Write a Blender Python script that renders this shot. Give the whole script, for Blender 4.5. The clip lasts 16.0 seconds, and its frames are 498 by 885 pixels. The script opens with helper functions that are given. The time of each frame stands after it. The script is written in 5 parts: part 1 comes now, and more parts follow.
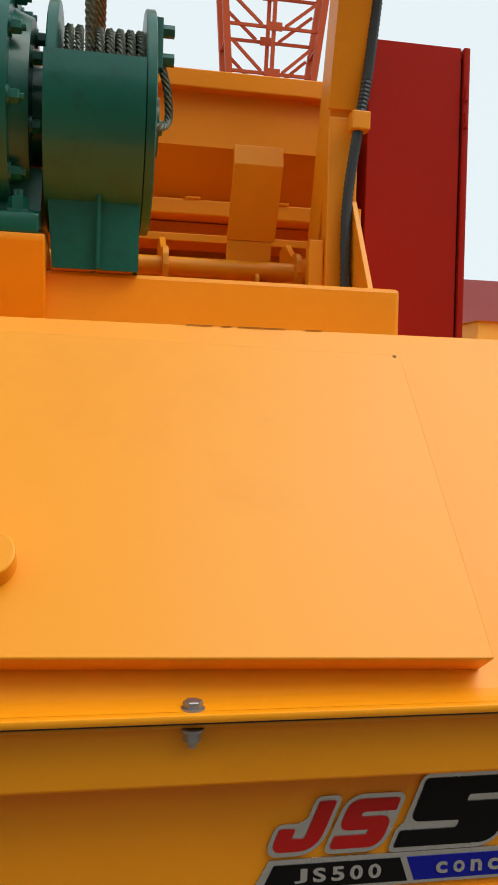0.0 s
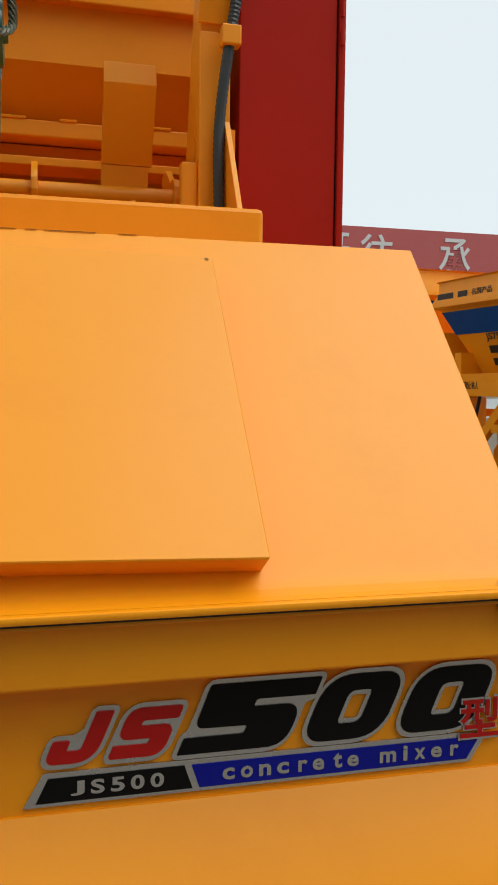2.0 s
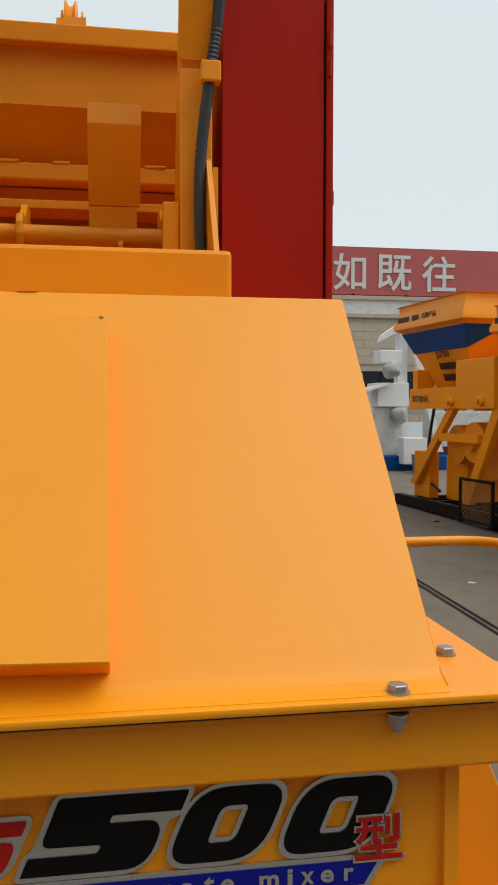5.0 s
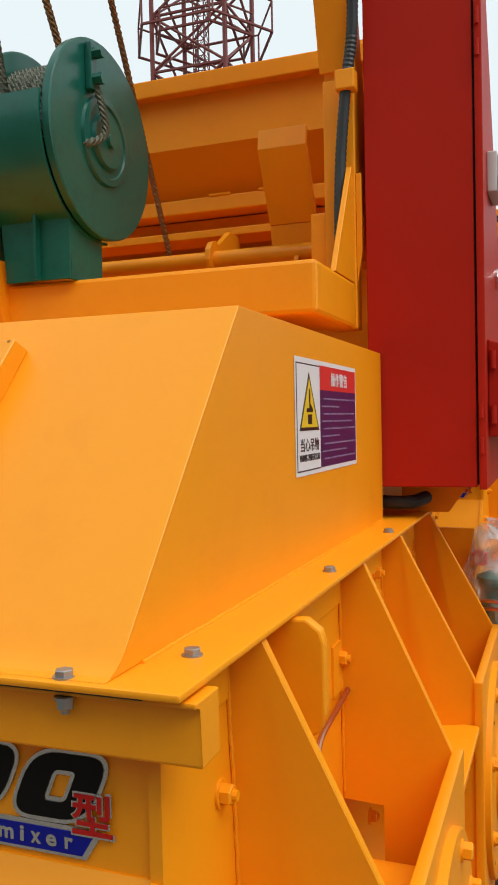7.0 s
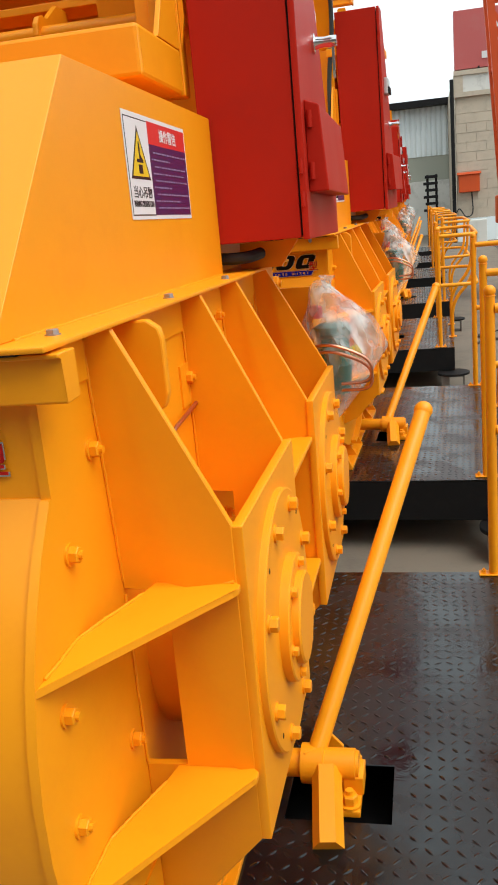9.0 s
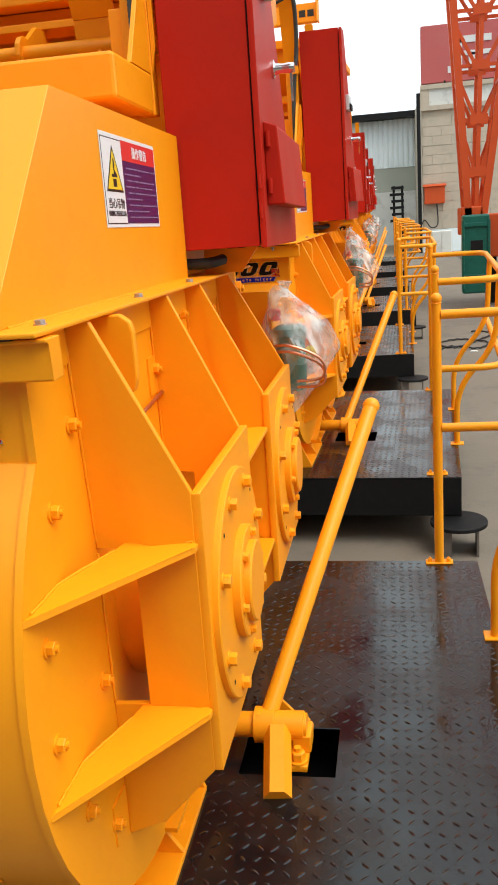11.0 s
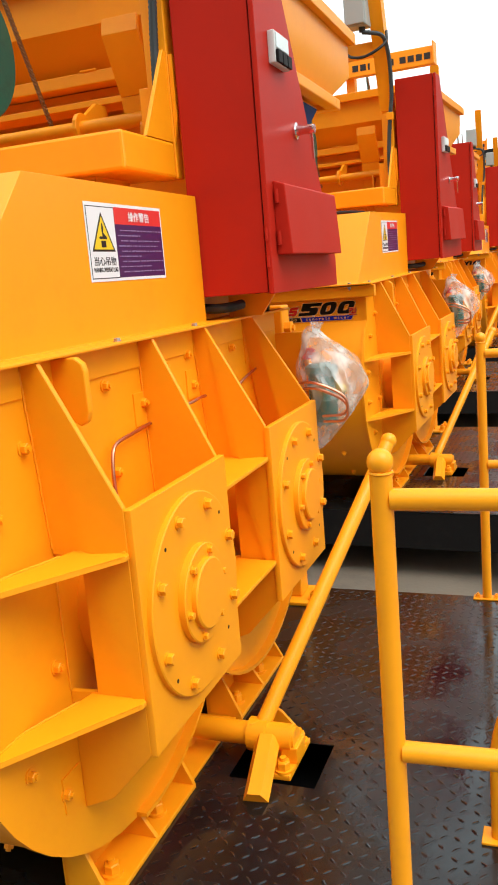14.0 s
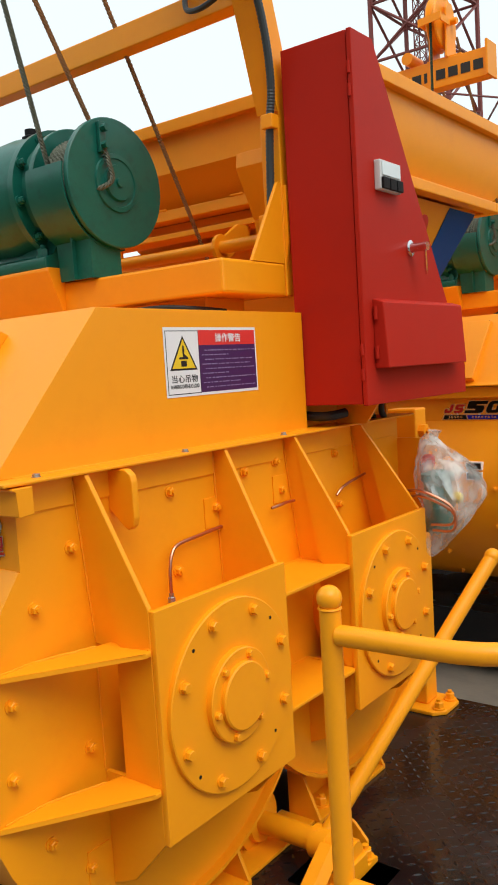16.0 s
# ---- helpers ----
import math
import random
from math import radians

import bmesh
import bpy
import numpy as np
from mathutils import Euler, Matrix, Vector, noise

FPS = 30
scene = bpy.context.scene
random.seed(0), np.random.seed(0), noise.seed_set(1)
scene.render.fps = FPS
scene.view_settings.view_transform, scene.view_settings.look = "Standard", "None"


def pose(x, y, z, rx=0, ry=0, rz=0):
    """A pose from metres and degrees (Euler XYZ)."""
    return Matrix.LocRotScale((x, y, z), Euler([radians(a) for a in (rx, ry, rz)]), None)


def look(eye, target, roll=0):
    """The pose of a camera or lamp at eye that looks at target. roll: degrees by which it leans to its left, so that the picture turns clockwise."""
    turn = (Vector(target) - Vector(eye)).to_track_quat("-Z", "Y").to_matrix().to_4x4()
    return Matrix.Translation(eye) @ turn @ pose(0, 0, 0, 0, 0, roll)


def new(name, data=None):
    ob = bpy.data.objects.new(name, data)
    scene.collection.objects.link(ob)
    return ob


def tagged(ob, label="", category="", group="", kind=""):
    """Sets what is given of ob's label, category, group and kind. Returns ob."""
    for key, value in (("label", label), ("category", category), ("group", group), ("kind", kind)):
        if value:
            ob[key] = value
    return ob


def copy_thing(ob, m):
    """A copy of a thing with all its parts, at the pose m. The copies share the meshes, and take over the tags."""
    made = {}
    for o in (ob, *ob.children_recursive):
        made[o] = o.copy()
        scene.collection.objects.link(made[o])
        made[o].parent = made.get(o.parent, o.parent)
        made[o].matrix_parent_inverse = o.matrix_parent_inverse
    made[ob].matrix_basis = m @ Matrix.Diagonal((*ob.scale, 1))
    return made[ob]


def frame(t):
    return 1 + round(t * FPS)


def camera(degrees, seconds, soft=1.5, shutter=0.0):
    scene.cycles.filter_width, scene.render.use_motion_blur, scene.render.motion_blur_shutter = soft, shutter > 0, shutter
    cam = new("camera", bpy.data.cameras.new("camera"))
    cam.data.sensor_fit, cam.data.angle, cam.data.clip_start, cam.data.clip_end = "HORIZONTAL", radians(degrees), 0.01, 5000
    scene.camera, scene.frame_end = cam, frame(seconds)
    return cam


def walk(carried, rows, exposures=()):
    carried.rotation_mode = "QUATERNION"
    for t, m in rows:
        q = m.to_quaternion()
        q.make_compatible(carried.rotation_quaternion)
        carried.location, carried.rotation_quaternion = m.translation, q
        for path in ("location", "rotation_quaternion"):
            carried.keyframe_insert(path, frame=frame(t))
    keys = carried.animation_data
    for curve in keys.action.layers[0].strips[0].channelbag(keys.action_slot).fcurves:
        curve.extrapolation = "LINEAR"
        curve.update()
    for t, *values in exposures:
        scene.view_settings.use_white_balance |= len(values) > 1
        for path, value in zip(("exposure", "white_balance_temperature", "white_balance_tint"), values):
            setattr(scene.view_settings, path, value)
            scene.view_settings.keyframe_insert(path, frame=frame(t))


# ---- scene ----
cam = camera(33.3, 16.0, soft=1.8)
METRES, EYE, TILT, LEAN, TURN = 2.6, 1.602, 0.0, 0.0, -10.2
ROWS = [
    (0.0, 0.0001, 0.0004, -0.0006, 0.05, -0.84, -1.44),
    (0.5, 0.0135, 0.0107, -0.011, -0.61, -2.02, -1.04),
    (1.0, 0.0282, 0.0189, -0.0146, -1.89, -2.95, -0.46),
    (1.5, 0.0454, 0.0194, -0.0186, -4.15, -3.89, -0.11),
    (2.0, 0.0561, 0.013, -0.0184, -3.86, -3.96, -0.66),
    (2.5, 0.0658, 0.0033, -0.0166, -3.78, -4.0, -0.51),
    (3.0, 0.067, -0.0011, -0.0163, -2.8, -3.72, -0.63),
    (3.5, 0.0695, -0.0043, -0.0147, -2.37, -3.42, -0.82),
    (4.0, 0.0743, -0.0008, -0.015, -2.71, -3.57, -0.84),
    (4.5, 0.0913, 0.0222, -0.0118, -3.59, -3.59, -0.65),
    (5.0, 0.1214, 0.0406, -0.0019, 0.67, -2.33, -0.06),
    (5.2, 0.1457, 0.0396, -0.0031, 3.66, -2.18, 0.05),
    (7.3, 0.3694, 0.0998, -0.0064, 32.2, -1.64, 1.83),
    (7.5, 0.3832, 0.106, -0.0122, 32.28, -2.54, 2.65),
    (8.0, 0.4147, 0.0897, -0.0327, 33.09, -7.8, 4.1),
    (8.5, 0.4176, 0.0613, -0.0448, 28.38, -13.38, 3.81),
    (9.0, 0.4025, 0.012, -0.0468, 21.43, -14.5, 5.06),
    (9.5, 0.4034, -0.0211, -0.0451, 18.81, -14.37, 4.22),
    (9.7, 0.4086, -0.032, -0.0448, 18.3, -14.17, 3.62),
    (11.8, 0.488, -0.0577, -0.0466, 21.91, -14.2, 3.63),
    (12.0, 0.5115, -0.0617, -0.0471, 22.82, -14.05, 3.4),
    (12.5, 0.5323, -0.0754, -0.0487, 23.23, -14.24, 3.94),
    (13.0, 0.5421, -0.0841, -0.0475, 24.88, -14.63, 4.48),
    (13.5, 0.5569, -0.068, -0.0453, 26.28, -12.81, 4.87),
    (14.0, 0.6046, -0.0528, -0.0425, 30.45, -11.22, 4.69),
    (14.5, 0.647, -0.0387, -0.0392, 35.45, -12.49, 2.74),
    (15.0, 0.6615, -0.0206, -0.0386, 39.46, -11.09, 3.15),
    (15.5, 0.7109, -0.0051, -0.0232, 45.05, -7.15, 3.84),
    (16.0, 0.7548, 0.0216, -0.0131, 47.5, -5.11, 3.49),
]
walk(cam, [(t, pose(0, 0, EYE, TILT, LEAN, TURN) @ pose(METRES * x, METRES * y, METRES * z, 90 + pitch, roll, yaw)) for t, x, y, z, yaw, pitch, roll in ROWS],
     exposures=[(0, 0.12), (0.3, 0.5), (0.6, 0.66), (1.2, 0.56), (1.6, 0.2), (2.2, 0.06), (3.5, 0.0), (5.0, -0.06), (7.3, 0.18), (8.0, 0.22), (9.0, 0.55), (10, 0.68), (12.5, 0.78), (14.5, 0.82), (15.4, 0.74), (16.0, 0.32)])

# ---- light ----
world = bpy.data.worlds.new("overcast_sky")
scene.world = world
world.use_nodes = True
wn, wl = world.node_tree.nodes, world.node_tree.links
bg = wn["Background"]
sky = wn.new("ShaderNodeTexSky")
sky.sky_type, sky.sun_disc = "NISHITA", False
sky.sun_elevation, sky.sun_rotation = radians(58.4), radians(117)
cloud = wn.new("ShaderNodeMix")
cloud.data_type = "RGBA"
cloud.inputs[0].default_value = 0.93
cloud.inputs[7].default_value = (7.9, 8.7, 8.9, 1)
wl.new(sky.outputs[0], cloud.inputs[6])
wl.new(cloud.outputs[2], bg.inputs[0])
bg.inputs[1].default_value = 0.1
sun = new("sun", bpy.data.lights.new("sun", "SUN"))
sun.data.energy, sun.data.angle, sun.data.color = 1.8, radians(45), (1.0, 0.96, 0.9)
sun.matrix_world = look((8.2, -4.2, 15), (0, 0, 0))


# ---- materials ----
def material(name, color, rough=0.5, metal=0.0, vary=0.06, scale=3.0, bump=0.0, bump_scale=200.0, coat=0.0, dirt=None, dirt_amount=0.3, rough_vary=0.1, spec=0.5, rough_band=(0.0, 1.0)):
    m = bpy.data.materials.new(name)
    m.use_nodes = True
    n, l = m.node_tree.nodes, m.node_tree.links
    b = n["Principled BSDF"]
    b.inputs["Metallic"].default_value = metal
    b.inputs["Specular IOR Level"].default_value = spec
    b.inputs["Coat Weight"].default_value = coat
    b.inputs["Coat Roughness"].default_value = 0.12
    tc = n.new("ShaderNodeTexCoord")
    big = n.new("ShaderNodeTexNoise")
    big.inputs["Scale"].default_value, big.inputs["Detail"].default_value = scale, 6
    l.new(tc.outputs["Object"], big.inputs["Vector"])
    ramp = n.new("ShaderNodeMix")
    ramp.data_type = "RGBA"
    ramp.inputs[6].default_value = (*[c * (1 - vary) for c in color], 1)
    ramp.inputs[7].default_value = (*[min(1, c * (1 + vary)) for c in color], 1)
    l.new(big.outputs[0], ramp.inputs[0])
    out = ramp.outputs[2]
    fine = n.new("ShaderNodeTexNoise")
    fine.inputs["Scale"].default_value, fine.inputs["Detail"].default_value = bump_scale, 3
    l.new(tc.outputs["Object"], fine.inputs["Vector"])
    if dirt:
        spot = n.new("ShaderNodeTexNoise")
        spot.inputs["Scale"].default_value, spot.inputs["Detail"].default_value = scale * 2.3, 9
        spot.inputs["Roughness"].default_value = 0.7
        l.new(tc.outputs["Object"], spot.inputs["Vector"])
        cut = n.new("ShaderNodeMapRange")
        cut.inputs[1].default_value, cut.inputs[2].default_value = 0.5, 0.72
        cut.inputs[4].default_value = dirt_amount
        l.new(spot.outputs[0], cut.inputs[0])
        mix = n.new("ShaderNodeMix")
        mix.data_type = "RGBA"
        mix.inputs[7].default_value = (*dirt, 1)
        l.new(cut.outputs[0], mix.inputs[0])
        l.new(out, mix.inputs[6])
        out = mix.outputs[2]
    l.new(out, b.inputs["Base Color"])
    rr = n.new("ShaderNodeMapRange")
    rr.inputs[1].default_value, rr.inputs[2].default_value = rough_band
    rr.inputs[3].default_value, rr.inputs[4].default_value = max(0.03, rough - rough_vary), rough + rough_vary
    l.new(big.outputs[0], rr.inputs[0])
    l.new(rr.outputs[0], b.inputs["Roughness"])
    if bump:
        bp = n.new("ShaderNodeBump")
        bp.inputs["Strength"].default_value, bp.inputs["Distance"].default_value = bump, 0.002
        l.new(fine.outputs[0], bp.inputs["Height"])
        l.new(bp.outputs[0], b.inputs["Normal"])
    return m


YELLOW = material("yellow_enamel", (0.92, 0.328, 0.004), 0.42, vary=0.035, scale=2.5, bump=0.03, bump_scale=140, coat=0.02, dirt=(0.72, 0.2, 0.004), dirt_amount=0.2, spec=0.36)
RAIL_YELLOW = material("rail_enamel", (0.93, 0.345, 0.006), 0.38, vary=0.06, scale=9, bump=0.08, bump_scale=120, coat=0.08, dirt=(0.7, 0.27, 0.015), dirt_amount=0.25, spec=0.3)
RED = material("red_enamel", (0.43, 0.020, 0.010), 0.42, vary=0.07, scale=3, bump=0.05, bump_scale=160, coat=0.0, dirt=(0.33, 0.02, 0.012), dirt_amount=0.25, spec=0.09)
GREEN = material("green_enamel", (0.006, 0.108, 0.078), 0.33, vary=0.2, scale=8, bump=0.12, bump_scale=90, coat=0.12, dirt=(0.006, 0.04, 0.03), dirt_amount=0.5, spec=0.4)
BLUE = material("blue_enamel", (0.002, 0.065, 0.24), 0.45, bump=0.1, spec=0.15)
ZINC = material("zinc_plate", (0.36, 0.37, 0.385), 0.42, 0.85, vary=0.2, scale=60, bump=0.2)
CHROME = material("chrome", (0.75, 0.75, 0.76), 0.12, 1.0, rough_vary=0.04)
BLACK = material("black_enamel", (0.007, 0.007, 0.0075), 0.6, vary=0.3, scale=5, bump=0.3, bump_scale=90, dirt=(0.022, 0.02, 0.018), dirt_amount=0.35, spec=0.2)
DECK = material("tread_plate_paint", (0.0050, 0.0060, 0.0070), 0.21, vary=0.45, scale=4.5, bump=0.22, bump_scale=38, coat=0.12, dirt=(0.030, 0.033, 0.033), dirt_amount=0.40, rough_vary=0.13, spec=0.55, rough_band=(0.38, 0.62))
RUBBER = material("black_rubber", (0.015, 0.015, 0.016), 0.6, bump=0.2)
CONDUIT = material("grey_conduit", (0.035, 0.045, 0.05), 0.5, bump=0.2)
ROPE = material("greased_wire_rope", (0.11, 0.12, 0.085), 0.45, 0.35, vary=0.4, scale=90, bump=0.6, bump_scale=400)
GREEN_ROPE = material("green_greased_rope", (0.02, 0.055, 0.035), 0.45, 0.4, vary=0.4, scale=90, bump=0.6, bump_scale=400)
RUSTY_ROPE = material("rusty_wire_rope", (0.30, 0.145, 0.05), 0.6, 0.1, vary=0.4, scale=90, bump=0.6, bump_scale=400)
COPPER = material("copper_tube", (0.55, 0.27, 0.18), 0.35, 1.0, vary=0.12, scale=40)
CONCRETE = material("yard_concrete", (0.165, 0.138, 0.104), 0.75, vary=0.25, scale=1.1, bump=0.7, bump_scale=45, dirt=(0.075, 0.066, 0.055), dirt_amount=0.65)
BLOCKWALL = material("concrete_block", (0.47, 0.40, 0.31), 0.85, vary=0.12, scale=2, bump=0.5, bump_scale=40, dirt=(0.25, 0.23, 0.2), dirt_amount=0.4)
# dark, so that the unseen yard wall throws little light back
GREYWALL = material("weathered_render", (0.20, 0.18, 0.155), 0.9, vary=0.15, scale=0.7, bump=0.3, dirt=(0.12, 0.11, 0.1), dirt_amount=0.4)
PLASTER = material("stained_plaster", (0.62, 0.62, 0.58), 0.8, vary=0.12, scale=0.9, bump=0.3, dirt=(0.27, 0.27, 0.25), dirt_amount=0.6)
BANNER = material("faded_red_banner", (0.43, 0.085, 0.08), 0.6, vary=0.1, scale=0.6, dirt=(0.4, 0.14, 0.13), dirt_amount=0.3)
JUNCTION = material("grey_plastic", (0.36, 0.38, 0.36), 0.5, vary=0.06)
PALE = material("faded_white_paint", (0.60, 0.61, 0.60), 0.6, vary=0.08)
SHEET = material("pale_blue_sheet", (0.72, 0.79, 0.80), 0.5, vary=0.08, scale=0.5)
TOWER = material("tower_red_paint", (0.17, 0.033, 0.026), 0.5, vary=0.15, scale=3)
MAST = material("mast_orange_red", (0.52, 0.075, 0.018), 0.5, vary=0.12, scale=3, spec=0.2)
WHITE = material("white_enamel", (0.75, 0.76, 0.76), 0.4, vary=0.05)
GLASS_DARK = material("dark_window", (0.02, 0.025, 0.03), 0.15)
STK_WHITE = material("sticker_white", (0.78, 0.77, 0.78), 0.35, vary=0.02)
STK_RED = material("sticker_red", (0.72, 0.035, 0.03), 0.35, vary=0.03)
STK_PURPLE = material("sticker_purple", (0.055, 0.012, 0.085), 0.35, vary=0.04)
STK_YELLOW = material("sticker_yellow", (0.80, 0.55, 0.02), 0.35, vary=0.02)
STK_BLACK = material("sticker_black", (0.012, 0.011, 0.013), 0.35, vary=0.05)
STK_LILAC = material("sticker_small_print", (0.26, 0.20, 0.36), 0.4, vary=0.05)
SILVER = material("silver_foil", (0.55, 0.56, 0.57), 0.25, 0.85, vary=0.06, scale=30)
DEC_RED = material("decal_red", (0.46, 0.010, 0.008), 0.4, spec=0.25)
DEC_BLACK = material("decal_black", (0.004, 0.004, 0.0045), 0.35, spec=0.15)
DEC_BLUE = material("decal_blue", (0.003, 0.008, 0.27), 0.4, spec=0.2)
WORN = material("rubbed_primer", (0.34, 0.12, 0.012), 0.7)
LETTER = material("black_lettering", (0.018, 0.015, 0.012), 0.5)

FILM = bpy.data.materials.new("clear_polythene")
FILM.use_nodes = True
fn, fl = FILM.node_tree.nodes, FILM.node_tree.links
fb = fn["Principled BSDF"]
fb.inputs["Base Color"].default_value, fb.inputs["Roughness"].default_value = (0.72, 0.76, 0.74, 1), 0.2
ft = fn.new("ShaderNodeBsdfTransparent")
fm = fn.new("ShaderNodeMixShader")
fz = fn.new("ShaderNodeTexNoise")
fz.inputs["Scale"].default_value = 5
fr = fn.new("ShaderNodeMapRange")
fr.inputs[1].default_value, fr.inputs[2].default_value, fr.inputs[3].default_value, fr.inputs[4].default_value = 0.38, 0.68, 0.14, 0.60
fl.new(fz.outputs[0], fr.inputs[0])
fl.new(fr.outputs[0], fm.inputs[0])
fl.new(ft.outputs[0], fm.inputs[1])
fl.new(fb.outputs[0], fm.inputs[2])
fl.new(fm.outputs[0], fn["Material Output"].inputs[0])


# ---- building helpers ----
BASE = {}


def thing(name, at, label, category, group="", kind=""):
    ob = new(name)
    ob.location = at
    ob.empty_display_size = 0.1
    BASE[ob] = Vector(at)
    return tagged(ob, label, category, group, kind)


def finish(bm, name, mat, smooth=True):
    """The bmesh as a mesh: hard at corners and where a small bevel meets a large plate, soft elsewhere."""
    me = bpy.data.meshes.new(name)
    bmesh.ops.recalc_face_normals(bm, faces=bm.faces)
    if smooth:
        area = {f: f.calc_area() for f in bm.faces}
        for f in bm.faces:
            f.smooth = True
        for e in bm.edges:
            if len(e.link_faces) == 2:
                turn, two = e.calc_face_angle(0.0), [area[f] for f in e.link_faces]
                e.smooth = not (turn > radians(32) or (turn > radians(8) and max(two) > 10 * min(two)))
    bm.to_mesh(me)
    bm.free()
    me.materials.append(mat)
    return me


def part(name, bm, mat, parent, label="", kind=""):
    """One mesh, given in world coordinates, under a thing or a part."""
    base = BASE[parent]
    bmesh.ops.translate(bm, verts=bm.verts, vec=-base)
    ob = new(name, finish(bm, name, mat))
    ob.parent = parent
    BASE[ob] = base
    return tagged(ob, label, kind=kind)


def piece(name, me, parent, m):
    """A mesh shared by alike pieces, set at the pose m (world) under parent."""
    ob = new(name, me)
    ob.parent = parent
    ob.matrix_basis = Matrix.Translation(-BASE[parent]) @ m
    return ob


def box(bm, x0, x1, y0, y1, z0, z1, bevel=0.0):
    vs = [bm.verts.new((x, y, z)) for x in (x0, x1) for y in (y0, y1) for z in (z0, z1)]
    fs = [bm.faces.new([vs[i] for i in f]) for f in ((0, 1, 3, 2), (4, 6, 7, 5), (0, 4, 5, 1), (2, 3, 7, 6), (0, 2, 6, 4), (1, 5, 7, 3))]
    if bevel:
        bmesh.ops.bevel(bm, geom=list({e for f in fs for e in f.edges}), offset=bevel, segments=2, affect="EDGES", profile=0.5)
    return bm


def prism(bm, pts, axis, a, b, bevel=0.0):
    """The outline pts in the plane across axis, drawn from a to b."""
    def at(p, v):
        return {"x": (v, p[0], p[1]), "y": (p[0], v, p[1]), "z": (p[0], p[1], v)}[axis]
    lo, hi = [bm.verts.new(at(p, a)) for p in pts], [bm.verts.new(at(p, b)) for p in pts]
    n = len(pts)
    fs = [bm.faces.new(lo), bm.faces.new(hi[::-1])] + [bm.faces.new((lo[i], hi[i], hi[(i + 1) % n], lo[(i + 1) % n])) for i in range(n)]
    if bevel:
        bmesh.ops.bevel(bm, geom=list({e for f in fs for e in f.edges}), offset=bevel, segments=2, affect="EDGES", profile=0.5)
    return bm


def rod(bm, p, q, r, seg=16, r2=None, caps=True):
    p, q = Vector(p), Vector(q)
    rot = (q - p).to_track_quat("Z", "Y").to_matrix()
    rings = [[bm.verts.new(c + rot @ Vector((rr * math.cos(2 * math.pi * i / seg), rr * math.sin(2 * math.pi * i / seg), 0))) for i in range(seg)] for c, rr in ((p, r), (q, r if r2 is None else r2))]
    for i in range(seg):
        bm.faces.new((rings[0][i], rings[0][(i + 1) % seg], rings[1][(i + 1) % seg], rings[1][i]))
    if caps:
        bm.faces.new(rings[0][::-1])
        bm.faces.new(rings[1])
    return bm


def lathe(bm, p, axis, profile, seg=32):
    """Turns (along, radius) pairs round the axis from p."""
    p, axis = Vector(p), Vector(axis).normalized()
    rot = axis.to_track_quat("Z", "Y").to_matrix()
    rings = [[bm.verts.new(p + rot @ Vector((r * math.cos(2 * math.pi * i / seg), r * math.sin(2 * math.pi * i / seg), d))) for i in range(seg)] for d, r in profile]
    for a, b in zip(rings, rings[1:]):
        for i in range(seg):
            bm.faces.new((a[i], a[(i + 1) % seg], b[(i + 1) % seg], b[i]))
    bm.faces.new(rings[0][::-1])
    bm.faces.new(rings[-1])
    return bm


def rounded(pts, radius, steps=6):
    """A way through pts with its corners rounded."""
    pts = [Vector(p) for p in pts]
    out = [pts[0]]
    for a, b, c in zip(pts, pts[1:], pts[2:]):
        d = min(radius, (a - b).length * 0.49, (c - b).length * 0.49)
        s, e = b + (a - b).normalized() * d, b + (c - b).normalized() * d
        for i in range(steps + 1):
            u = i / steps
            out.append(s * (1 - u) ** 2 + b * 2 * u * (1 - u) + e * u * u)
    return out + [pts[-1]]


def hose(bm, pts, r, seg=10, ripple=0.0):
    pts = [Vector(p) for p in pts]
    rings, up = [], Vector((0.31, 0.17, 0.93))
    for i, p in enumerate(pts):
        t = (pts[min(i + 1, len(pts) - 1)] - pts[max(i - 1, 0)]).normalized()
        s = t.cross(up).normalized()
        up = s.cross(t).normalized()
        rr = r * (1 + (ripple if i % 2 else -ripple))
        rings.append([bm.verts.new(p + rr * (math.cos(2 * math.pi * k / seg) * s + math.sin(2 * math.pi * k / seg) * up)) for k in range(seg)])
    for a, b in zip(rings, rings[1:]):
        for k in range(seg):
            bm.faces.new((a[k], a[(k + 1) % seg], b[(k + 1) % seg], b[k]))
    bm.faces.new(rings[0][::-1])
    bm.faces.new(rings[-1])
    return bm


def smooth_way(pts, n=40):
    """A Catmull-Rom way through pts."""
    pts = [Vector(p) for p in pts]
    pts = [2 * pts[0] - pts[1]] + pts + [2 * pts[-1] - pts[-2]]
    out, spans = [], len(pts) - 3
    for i in range(n + 1):
        u = i / n * spans
        k = min(int(u), spans - 1)
        f = u - k
        a, b, c, d = pts[k:k + 4]
        out.append(0.5 * (2 * b + (c - a) * f + (2 * a - 5 * b + 4 * c - d) * f * f + (3 * b - a - 3 * c + d) * f ** 3))
    return out


def ball(bm, c, r, seg=16):
    bmesh.ops.create_uvsphere(bm, u_segments=seg, v_segments=seg // 2 + 2, radius=r, matrix=Matrix.Translation(c))
    return bm


